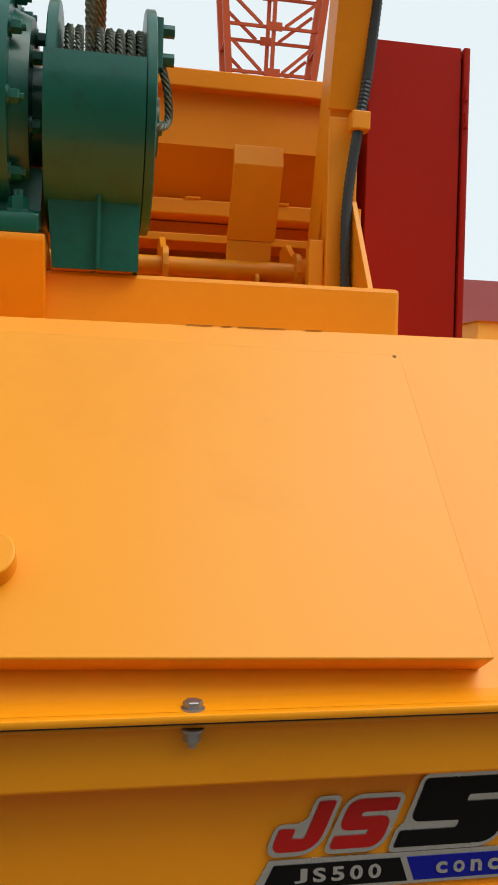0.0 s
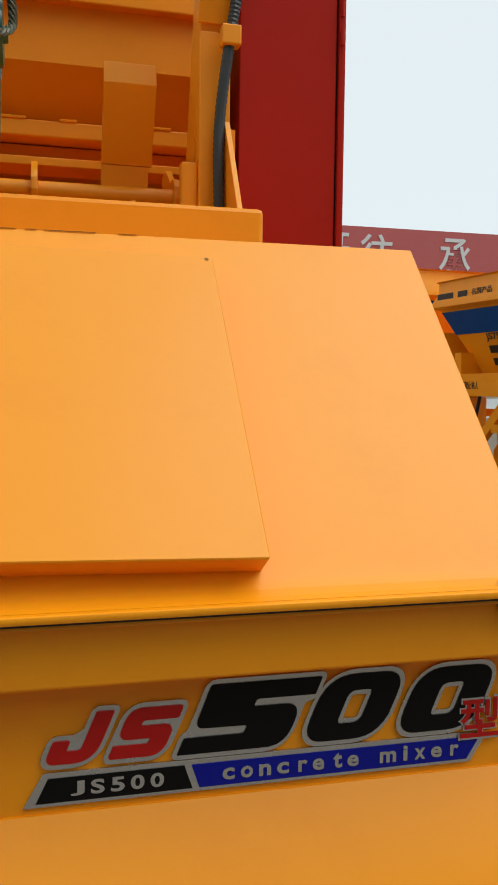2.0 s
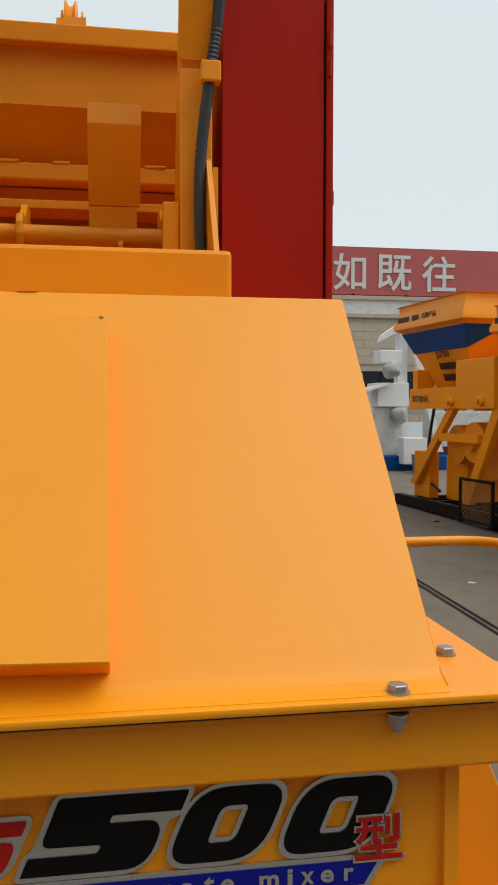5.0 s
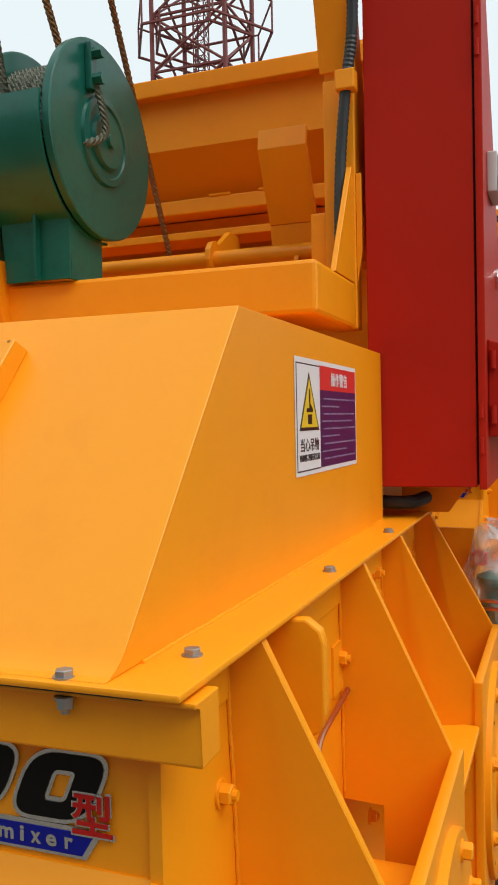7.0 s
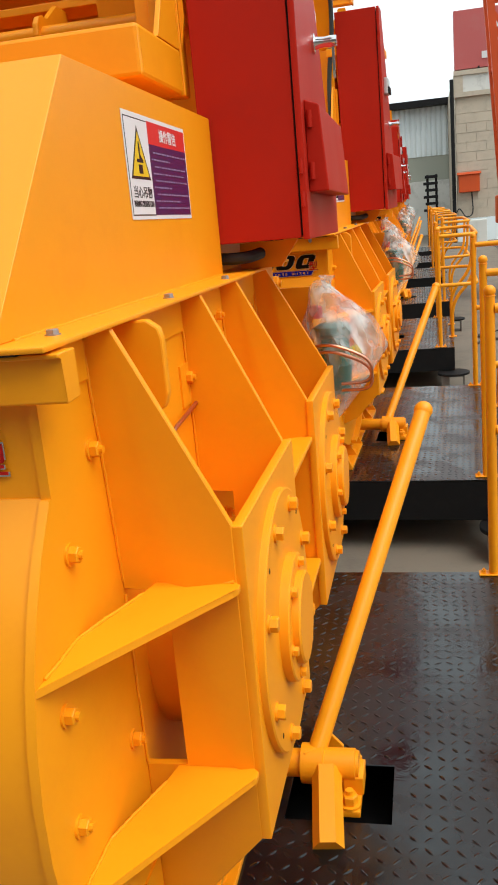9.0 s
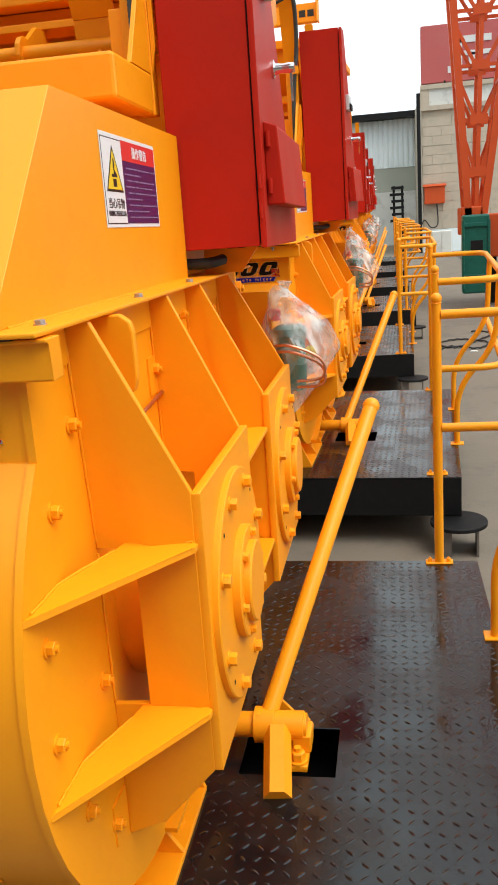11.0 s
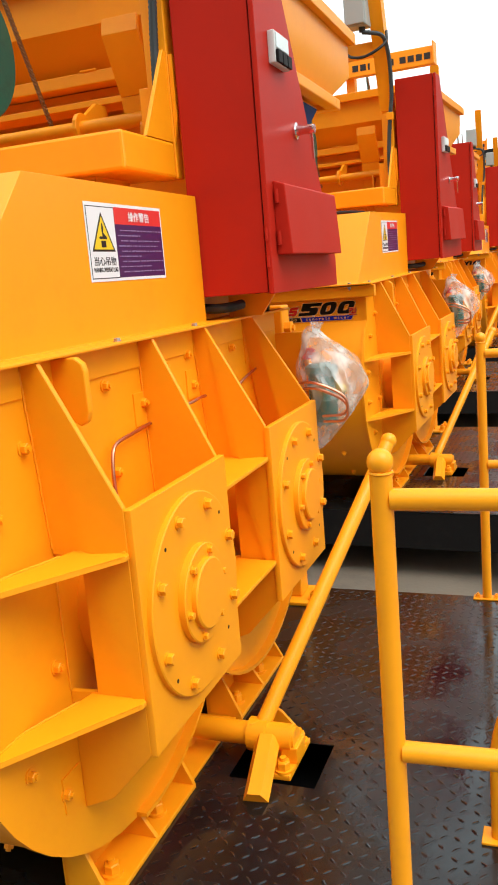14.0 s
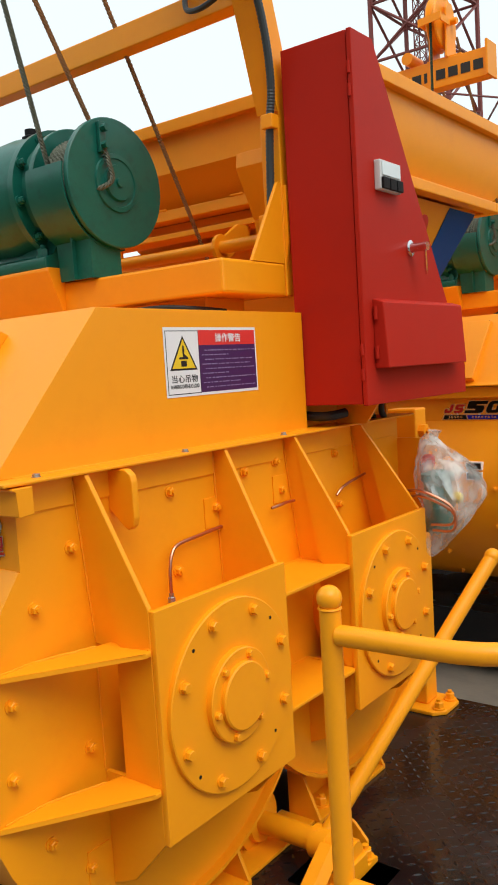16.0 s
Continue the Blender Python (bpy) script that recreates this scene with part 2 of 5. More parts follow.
def lettering(body, width, height, m, depth=0.0006, shear=0.0, fat=0.0):
    """Writing in the built-in font, fitted into width x height, in the plane of m (x along, y up, z out), as a bmesh."""
    cu = bpy.data.curves.new("lettering", "FONT")
    cu.body, cu.shear, cu.offset, cu.extrude, cu.resolution_u = body, shear, fat, 0.5, 4
    tmp = new("lettering", cu)
    me = bpy.data.meshes.new_from_object(tmp.evaluated_get(bpy.context.evaluated_depsgraph_get()))
    bpy.data.objects.remove(tmp)
    bpy.data.curves.remove(cu)
    bm = bmesh.new()
    bm.from_mesh(me)
    bpy.data.meshes.remove(me)
    xs, ys = [v.co.x for v in bm.verts], [v.co.y for v in bm.verts]
    x0, y0, sx, sy = min(xs), min(ys), width / (max(xs) - min(xs)), height / (max(ys) - min(ys))
    for v in bm.verts:
        v.co = m @ Vector(((v.co.x - x0) * sx, (v.co.y - y0) * sy, depth * (v.co.z + 0.5)))
    return bm


def facing(p, right, up):
    """A pose at p whose x runs to the right and y up along a surface."""
    r, u = Vector(right).normalized(), Vector(up).normalized()
    return Matrix.Translation(p) @ Matrix((r, u, r.cross(u))).transposed().to_4x4()


def flat(pts, m, z0, z1):
    """A thin plate of outline pts (x, y) in the plane of m."""
    bm = bmesh.new()
    prism(bm, pts, "z", z0, z1)
    bmesh.ops.transform(bm, matrix=m, verts=bm.verts)
    return bm


def hexbolt(r, h, nut=True, washer=1.35):
    """A bolt's head with its washer, standing along +z."""
    bm = bmesh.new()
    rod(bm, (0, 0, 0), (0, 0, h * 0.22), r * washer, 14)
    lathe(bm, (0, 0, h * 0.22), (0, 0, 1), [(0, r), (h * 0.68, r), (h * 0.78, r * 0.86)], 6)
    if nut:
        rod(bm, (0, 0, h), (0, 0, h * 1.35), r * 0.5, 10)
    return bm


BOLT_END = finish(hexbolt(0.0108, 0.014), "bolt", YELLOW)
BOLT_COVER = finish(hexbolt(0.0118, 0.015, False, 1.2), "cover_bolt", YELLOW)
BOLT_CAP = finish(hexbolt(0.0082, 0.010, False, 1.2), "cap_bolt", YELLOW)
BOLT_FOOT = finish(hexbolt(0.018, 0.028), "foot_bolt", YELLOW)
BOLT_ZINC = finish(hexbolt(0.0080, 0.0070, False, 1.2), "lip_bolt", ZINC)
NUT_ZINC = finish(hexbolt(0.0072, 0.011, True, 1.25), "lip_nut", ZINC)
TO_X = Matrix(((0, 0, 1, 0), (0, 1, 0, 0), (-1, 0, 0, 0), (0, 0, 0, 1)))
DOWN = Matrix.Rotation(math.pi, 4, "X")

# ---- one mixer and all that stands on its skid ----
UNIT = []
SHAFT_Z, R_DRUM, Y1, Y2 = 0.853, 0.53, 1.088, 1.862
XL, XR = -0.92, 0.600


def trough_outline(grow):
    r = R_DRUM + grow
    mid = (Y1 + Y2) / 2
    top = math.degrees(math.asin(0.347 / r))
    saddle = math.degrees(math.acos((mid - Y1) / r))
    pts = [(0.69 - grow, 1.375), (0.69 - grow, 1.2)]
    for i in range(25):
        a = radians(180 - top + (180 + top - saddle) * i / 24)
        pts.append((Y1 + r * math.cos(a), SHAFT_Z + r * math.sin(a)))
    for i in range(25):
        a = radians(180 + saddle + (180 + top - saddle) * i / 24)
        pts.append((Y2 + r * math.cos(a), SHAFT_Z + r * math.sin(a)))
    back = Y1 + Y2 - 0.69 + grow
    return pts + [(back, 1.2), (back, 1.375)]


def weld(p, q, r):
    """A lumpy bead of weld from p to q."""
    p, q = Vector(p), Vector(q)
    n = max(6, int((q - p).length / 0.007))
    pts = [p.lerp(q, i / n) + 0.0012 * noise.noise_vector(p.lerp(q, i / n) * 90) for i in range(n + 1)]
    return hose(bmesh.new(), pts, r, 7, 0.13)


def build_mixer():
    mx = thing("concrete_mixer", (0, 1.47, 0.23), "yellow enamelled twin-shaft concrete mixer bolted on a black skid", "concrete mixer", "row of mixers")
    UNIT.append(mx)
    part("trough", prism(bmesh.new(), trough_outline(0), "x", XL, XR), YELLOW, mx)
    ep = part("end_plate", prism(bmesh.new(), trough_outline(0.006), "x", XR, XR + 0.012), YELLOW, mx)
    for y, z in ((0.81, 1.224), (0.708, 1.122), (0.636, 0.951), (0.82, 0.795), (0.627, 0.807), (0.702, 0.64), (0.798, 0.54), (1.116, 1.292), (1.275, 1.229), (1.126, 1.102), (1.56, 1.229), (1.54, 1.31), (1.849, 1.296), (2.012, 1.285), (1.86, 1.14), (1.76, 1.2), (1.40, 1.30), (1.47, 0.9), (1.47, 0.62), (2.15, 1.2), (2.26, 1.0), (2.3, 0.8)):
        piece("bolt", BOLT_END, ep, Matrix.Translation((XR + 0.012, y, z)) @ TO_X)
    for y, z in ((1.245, 1.2), (1.535, 1.215), (1.97, 1.255), (0.80, 0.52)):
        part("pad", box(bmesh.new(), XR + 0.012, XR + 0.0155, y - 0.01, y + 0.052, z - 0.02, z + 0.055), YELLOW, ep)
    rim = facing((XR + 0.0122, 0, 0), (0, 1, 0), (0, 0, 1))
    part("shell_rim", ribbon(trough_outline(-0.002)[19:45], 0.010, False, rim, 0.0, 0.026), YELLOW, mx)
    # flange band under the lip
    for y0, y1 in ((0.70, 0.826), (0.846, 1.276), (1.296, 1.58), (1.60, 1.945), (1.965, 2.24)):
        part("flange_band", box(bmesh.new(), XR + 0.012, XR + 0.017, y0, y1, 1.312, 1.372, 0.002), YELLOW, ep)
    lip = part("lip", box(bmesh.new(), XL - 0.03, 0.656, 0.632, 2.31, 1.3743, 1.381, 0.002), YELLOW, mx)
    angle = bmesh.new()
    prism(angle, [(0.644, 1.3665), (0.644, 1.3715), (0.69, 1.3715), (0.69, 1.318), (0.656, 1.316), (0.653, 1.318), (0.653, 1.3665)], "x", XL - 0.02, 0.664, 0.0015)
    part("front_angle", angle, YELLOW, mx)
    part("sealing_strip", box(bmesh.new(), XL - 0.02, 0.62, 0.638, 0.655, 1.3717, 1.3738), RUBBER, mx, "black rubber sealing strip")
    for x, y in ((-0.395, 0.647), (0.077, 0.647), (0.545, 0.647), (0.62, 0.735), (0.632, 1.16), (0.635, 1.56), (0.635, 1.98)):
        piece("lip_bolt", BOLT_ZINC, lip, Matrix.Translation((x, y, 1.381)))
        if y < 0.7:
            piece("lip_nut", NUT_ZINC, lip, Matrix.Translation((x, y, 1.366)) @ DOWN)
    # hood with its wedge-shaped hatch
    hood = part("hood", prism(bmesh.new(), [(0.640, 1.3812), (0.650, 1.3826), (0.659, 1.3862), (0.667, 1.3922), (0.674, 1.3995), (0.953, 1.719), (1.752, 1.719), (1.752, 1.3812)], "x", XL, 0.587, 0.0012), YELLOW, mx)
    s, n = Vector((0, 0.290, 0.338)).normalized(), Vector((0, -0.338, 0.290)).normalized()
    foot = Vector((0, 0.663, 1.381))
    def on(u, v, x):
        return Vector((x, 0, 0)) + foot + s * u + n * v
    hb = bmesh.new()
    prof = [(0.020, 0.001), (0.014, 0.036), (0.382, 0.028), (0.390, 0.001)]
    # the hatch sits a little askew on the hood
    rows = [[hb.verts.new(on(u + skew, v, x)) for u, v in prof] for x, skew in ((-0.62, 0.024), (0.329, 0.0))]
    hb.faces.new(rows[0]), hb.faces.new(rows[1][::-1])
    for i in range(4):
        hb.faces.new((rows[0][i], rows[1][i], rows[1][(i + 1) % 4], rows[0][(i + 1) % 4]))
    bmesh.ops.bevel(hb, geom=list(hb.edges), offset=0.0012, segments=1, affect="EDGES")
    hatch = part("hatch", hb, YELLOW, hood)
    for x in (-0.55, 0.322):
        rv = bmesh.new()
        lathe(rv, on(0.379, 0.0275, x), n, [(0, 0.0028), (0.0012, 0.002)], 10)
        part("screw", rv, WORN, hatch)
    lb = bmesh.new()
    prism(lb, [(-0.16, 0.085), (-0.16, 0.13)] + [(-0.086 + 0.022 * math.sin(radians(a)), 0.1075 + 0.0225 * math.cos(radians(a))) for a in range(0, 181, 15)], "z", 0, 0.03, 0.002)
    mm = Matrix.Translation(foot + n * 0.024) @ Matrix(((1, 0, 0), s, n)).transposed().to_4x4()
    bmesh.ops.transform(lb, matrix=mm, verts=lb.verts)
    part("latch_lug", lb, YELLOW, hatch)
    # bearing boxes of the two shafts
    for k, yc in enumerate((Y1, Y2)):
        y0, y1 = yc - 0.229, yc + 0.226
        plate = part("bearing_plate", box(bmesh.new(), 0.774, 0.790, y0, y1, 0.606, 1.098, 0.002), YELLOW, mx)
        cover = bmesh.new()
        lathe(cover, (0.790, yc, SHAFT_Z), (1, 0, 0), [(0, 0.214), (0.010, 0.214), (0.012, 0.211)], 64)
        cv = part("cover", cover, YELLOW, plate)
        part("cap_ring", lathe(bmesh.new(), (0.802, yc, SHAFT_Z), (1, 0, 0), [(0, 0.105), (0.014, 0.105), (0.016, 0.102)], 48), YELLOW, plate)
        part("cap", lathe(bmesh.new(), (0.818, yc, SHAFT_Z), (1, 0, 0), [(0, 0.076), (0.010, 0.076), (0.013, 0.072)], 48), YELLOW, plate)
        for i in range(8):
            a = radians(22 + 45 * i)
            piece("cover_bolt", BOLT_COVER, plate, Matrix.Translation((0.802, yc + 0.186 * math.cos(a), SHAFT_Z + 0.186 * math.sin(a))) @ TO_X @ Matrix.Rotation(a * 1.7, 4, "Z"))
        for i in range(6):
            a = radians(10 + 60 * i)
            piece("cap_bolt", BOLT_CAP, plate, Matrix.Translation((0.818, yc + 0.090 * math.cos(a), SHAFT_Z + 0.090 * math.sin(a))) @ TO_X)
        for i in range(4):
            a = radians(44 + 90 * i)
            part("bolt_hole", lathe(bmesh.new(), (0.8005, yc + 0.192 * math.cos(a), SHAFT_Z + 0.192 * math.sin(a)), (1, 0, 0), [(0, 0.0042), (0.002, 0.0042)], 12), BLACK, plate)
        part("bearing_housing", lathe(bmesh.new(), (XR + 0.012, yc, SHAFT_Z), (1, 0, 0), [(0, 0.172), (0.05, 0.172), (0.06, 0.158), (0.162, 0.158)], 48), YELLOW, mx)
    for y, yb in ((0.835, 0.865), (1.286, 1.298), (1.59, 1.648), (1.955, 2.075)):
        rb = bmesh.new()
        prism(rb, [(0.612, 1.373), (0.652, 1.373), (0.776, 1.10), (0.776, 0.606), (0.68, 0.50), (0.612, 0.47), (0.612, 0.7275), (0.676, 0.7275), (0.676, 1.0075), (0.612, 1.0075)], "y", yb - 0.006, yb + 0.006)
        for v in rb.verts:
            v.co.y += (y - yb) * max(0.0, (v.co.z - 1.09) / 0.283)
        bmesh.ops.bevel(rb, geom=list(rb.edges), offset=0.0015, segments=1, affect="EDGES")
        part("rib", rb, YELLOW, mx)
    for z in (1.013, 0.722):
        part("shelf", prism(bmesh.new(), [(0.612, 0.577), (0.612, 0.70), (0.65, 0.80), (0.66, 0.859), (0.774, 0.859), (0.782, 0.852), (0.782, 0.838), (0.775, 0.832)], "z", z - 0.005, z + 0.005, 0.0015), YELLOW, mx)
        part("shelf", prism(bmesh.new(), [(0.612, 1.304), (0.612, 1.642), (0.780, 1.632), (0.784, 1.625), (0.784, 1.32), (0.780, 1.314)], "z", z - 0.005, z + 0.005, 0.0015), YELLOW, mx)
        part("shelf", prism(bmesh.new(), [(0.612, 2.081), (0.612, 2.373), (0.775, 2.118), (0.782, 2.10), (0.780, 2.09)], "z", z - 0.005, z + 0.005, 0.0015), YELLOW, mx)
    # lifting lug
    lg = bmesh.new()
    prism(lg, [(0.612, 1.37), (0.668, 1.372), (0.684, 1.360), (0.688, 1.345), (0.688, 1.268), (0.682, 1.250), (0.668, 1.241), (0.652, 1.250), (0.612, 1.285)], "y", 0.925, 0.943, 0.003)
    part("lifting_lug", lg, YELLOW, mx)
    # grease tubes
    ct = [(0.622, 1.31, 1.180), (0.626, 1.20, 1.174), (0.628, 1.12, 1.168), (0.630, 1.092, 1.150), (0.634, 1.078, 1.11), (0.638, 1.073, 1.06)]
    part("grease_tube", hose(bmesh.new(), smooth_way(ct, 30), 0.0042, 8), COPPER, mx, "bare copper grease tube")
    part("tube_fitting", lathe(bmesh.new(), (0.638, 1.073, 1.042), (0, 0, 1), [(0, 0.009), (0.012, 0.009), (0.014, 0.006), (0.022, 0.006)], 6), ZINC, mx)
    part("grease_tube", hose(bmesh.new(), smooth_way([(0.630, 1.60, 1.193), (0.632, 1.56, 1.194), (0.632, 1.53, 1.192), (0.624, 1.50, 1.188)], 16), 0.0042, 8), COPPER, mx, "bare copper grease tube")
    part("grease_tube", hose(bmesh.new(), smooth_way([(0.620, 2.035, 1.214), (0.632, 1.98, 1.212), (0.634, 1.90, 1.202), (0.634, 1.85, 1.190), (0.630, 1.825, 1.172)], 24), 0.0042, 8), COPPER, mx, "bare copper grease tube")
    # feet
    for y0, y1, yc in ((0.868, 1.30, Y1), (1.63, 2.03, Y2)):
        ft_ = part("foot", box(bmesh.new(), 0.527, 0.637, y0, y1, 0.23, 0.243, 0.002), YELLOW, mx)
        web = bmesh.new()
        prism(web, [(y0, 0.243), (y1, 0.243), (y1, 0.40), (yc, 0.325), (y0, 0.40)], "x", 0.528, 0.537)
        part("web", web, YELLOW, ft_)
        for y in (y0 + 0.006, (y0 + y1) / 2, y1 - 0.006):
            zt = SHAFT_Z - math.sqrt(R_DRUM ** 2 - (y - yc) ** 2) + 0.012
            part("gusset", prism(bmesh.new(), [(0.53, 0.243), (0.636, 0.243), (0.572, zt), (0.53, zt)], "y", y - 0.006, y + 0.006, 0.0015), YELLOW, ft_)
        for u in (0.25, 0.75):
            piece("foot_bolt", BOLT_FOOT, ft_, Matrix.Translation((0.592, y0 + (y1 - y0) * (u - 0.06), 0.243)))
    part("shaft_plate", prism(bmesh.new(), [(1.38, 0.243), (1.38, 0.33), (1.42, 0.385), (1.50, 0.385), (1.545, 0.33), (1.545, 0.243)], "x", 0.515, 0.529, 0.002), YELLOW, mx)
    part("cross_sole", box(bmesh.new(), 0.50, 0.62, 1.302, 1.628, 0.2305, 0.2405, 0.002), YELLOW, mx)
    # liner bolts round the trough
    for x in (0.46, 0.16, -0.15, -0.46):
        for a in (176, 196, 216, 237):
            q = radians(a)
            d = Vector((0, math.cos(q), math.sin(q)))
            piece("liner_bolt", BOLT_END, mx, Matrix.Translation(Vector((x, Y1, SHAFT_Z)) + d * R_DRUM) @ d.to_track_quat("Z", "Y").to_matrix().to_4x4())
    for z0, z1 in ((0.930, 0.968), (0.978, 1.016)):
        y = Y1 - R_DRUM
        pl = part("mark_edge", box(bmesh.new(), 0.318, 0.398, y - 0.0015, y + 0.03, z0, z1), STK_WHITE, mx)
        part("mark", box(bmesh.new(), 0.322, 0.394, y - 0.003, y - 0.001, z0 + 0.005, z1 - 0.005), STK_BLACK, pl)
    # weld beads along the joints
    welds = [((0.614, 0.828, 1.36), (0.614, 0.858, 1.02)), ((0.614, 1.279, 1.36), (0.614, 1.291, 1.02)), ((0.614, 1.583, 1.36), (0.614, 1.640, 1.02)), ((0.614, 1.948, 1.36), (0.614, 2.068, 1.02)), ((0.614, 0.858, 1.0), (0.614, 0.858, 0.73)),
             ((0.614, 0.60, 1.019), (0.614, 0.70, 1.019)), ((0.614, 0.70, 1.019), (0.655, 0.82, 1.019)), ((0.614, 0.60, 0.728), (0.614, 0.70, 0.728)), ((0.614, 0.70, 0.728), (0.655, 0.82, 0.728)),
             ((0.614, 1.31, 1.019), (0.614, 1.64, 1.019)), ((0.614, 1.31, 0.728), (0.614, 1.64, 0.728)), ((0.69, 0.860, 1.019), (0.772, 0.856, 1.019)), ((0.532, 0.885, 0.245), (0.532, 1.28, 0.245)), ((0.05, 0.689, 1.316), (0.6, 0.689, 1.316))]
    welds += [((0.5885, 0.70, 1.3815), (0.5885, 1.74, 1.3815))]
    for x, w in ((0.095, 0.030), (0.135, 0.012), (0.155, 0.055), (0.235, 0.02)):
        part("scratch", box(bmesh.new(), x, x + w, 0.9515, 0.9535, 1.7192, 1.7198), WORN, hood, "rubbed scratch in the paint")
    for p, q in welds:
        part("weld_bead", weld(p, q, 0.0023), YELLOW, mx)
    # corner post behind
    po = part("post", box(bmesh.new(), 0.435, 0.552, 2.53, 2.62, 0.245, 1.38, 0.006), YELLOW, mx)
    part("post_foot", prism(bmesh.new(), [(0.41, 2.47), (0.60, 2.47), (0.64, 2.51), (0.64, 2.62), (0.60, 2.66), (0.41, 2.66)], "z", 0.2305, 0.245, 0.003), YELLOW, po)
    part("pin", lathe(bmesh.new(), (0.552, 2.57, 1.295), (1, 0, 0), [(0, 0.026), (0.024, 0.026), (0.026, 0.012), (0.034, 0.012)], 6), YELLOW, po)
    for y in (2.515, 2.615):
        piece("foot_bolt", BOLT_FOOT, po, Matrix.Translation((0.606, y, 0.245)))
    part("rear_panel", box(bmesh.new(), XL, 0.575, 2.262, 2.27, 1.381, 2.065), YELLOW, mx)
    part("rear_cover", prism(bmesh.new(), [(1.756, 1.381), (1.756, 1.70), (2.26, 1.60), (2.26, 1.381)], "x", XL, 0.555, 0.003), YELLOW, mx)
    # winch platform beam and the column of the hoist frame
    beam = part("platform_beam", box(bmesh.new(), -1.15, 0.537, 1.46, 1.757, 1.772, 1.866, 0.008), YELLOW, mx)
    part("beam_bracket", box(bmesh.new(), -0.35, 0.42, 1.52, 1.70, 1.719, 1.772), YELLOW, mx)
    part("winch_bed", prism(bmesh.new(), [(1.40, 1.900), (1.40, 1.912), (1.72, 1.912), (1.72, 1.866), (1.46, 1.866), (1.46, 1.772), (1.45, 1.772)], "x", -1.0, -0.095, 0.002), YELLOW, mx)
    part("hose_below_beam", hose(bmesh.new(), smooth_way([(0.08, 1.50, 1.728), (0.17, 1.462, 1.748), (0.29, 1.458, 1.752), (0.40, 1.475, 1.742), (0.47, 1.55, 1.729)], 24), 0.009, 8), RUBBER, mx, "black rubber cable below the beam")
    return mx


def build_column(mx):
    col = part("column", box(bmesh.new(), 0.474, 0.540, 1.757, 1.80, 1.772, 2.285, 0.003), YELLOW, mx)
    def front(z):
        return 1.70 + 0.30 * (2.5 - z)
    rail = bmesh.new()
    prism(rail, [(front(1.93), 1.93), (front(3.15), 3.15), (front(3.15) + 0.10, 3.15), (front(1.93) + 0.10, 1.93)], "x", 0.476, 0.538, 0.003)
    part("leaning_rail", rail, YELLOW, col)
    part("rail_flange", prism(bmesh.new(), [(front(2.30) - 0.008, 2.30), (front(3.14) - 0.008, 3.14), (front(3.14) - 0.001, 3.14), (front(2.30) - 0.001, 2.30)], "x", 0.470, 0.544), YELLOW, col)
    part("rail_shoe", box(bmesh.new(), 0.440, 0.4735, 1.77, 1.80, 1.866, 2.02, 0.003), YELLOW, col)
    part("foot_gusset", prism(bmesh.new(), [(0.541, 1.866), (0.552, 1.93), (0.552, 2.09), (0.541, 2.09)], "y", 1.759, 1.768), YELLOW, col)
    part("foot_gusset", prism(bmesh.new(), [(1.598, 1.866), (1.757, 1.866), (1.757, 2.10), (1.742, 2.10)], "x", 0.525, 0.536, 0.001), YELLOW, col)
    part("cross_beam", box(bmesh.new(), -1.1, 0.474, 1.67, 1.73, 2.59, 2.665, 0.004), YELLOW, col)
    jb = part("junction_box", box(bmesh.new(), 0.353, 0.475, 1.52, 1.64, 2.725, 2.93, 0.006), JUNCTION, col, "grey cable junction box")
    part("box_lid", box(bmesh.new(), 0.360, 0.468, 1.508, 1.5198, 2.732, 2.922, 0.004), JUNCTION, jb)
    part("cable_gland", lathe(bmesh.new(), (0.435, 1.58, 2.70), (0, 0, 1), [(0, 0.016), (0.012, 0.018), (0.025, 0.018)], 12), RUBBER, jb)
    part("cable_loop", hose(bmesh.new(), smooth_way([(0.553, 1.65, 2.70), (0.555, 1.62, 2.64), (0.50, 1.59, 2.595), (0.42, 1.59, 2.575), (0.34, 1.62, 2.60), (0.30, 1.66, 2.667)], 40), 0.008, 8), RUBBER, col, "black rubber cable loop")
    part("clamp", box(bmesh.new(), 0.512, 0.552, 1.708, 1.7415, 2.245, 2.285, 0.003), YELLOW, col)
    way = smooth_way([(0.52, 1.728, 1.80), (0.512, 1.733, 1.95), (0.514, 1.738, 2.10), (0.530, 1.727, 2.25), (0.546, 1.722, 2.36), (0.553, 1.70, 2.48), (0.553, 1.66, 2.60), (0.538, 1.61, 2.67), (0.48, 1.58, 2.69), (0.435, 1.58, 2.70)], 220)
    part("conduit", hose(bmesh.new(), way, 0.0115, 10, 0.06), CONDUIT, col, "dark grey corrugated cable conduit")


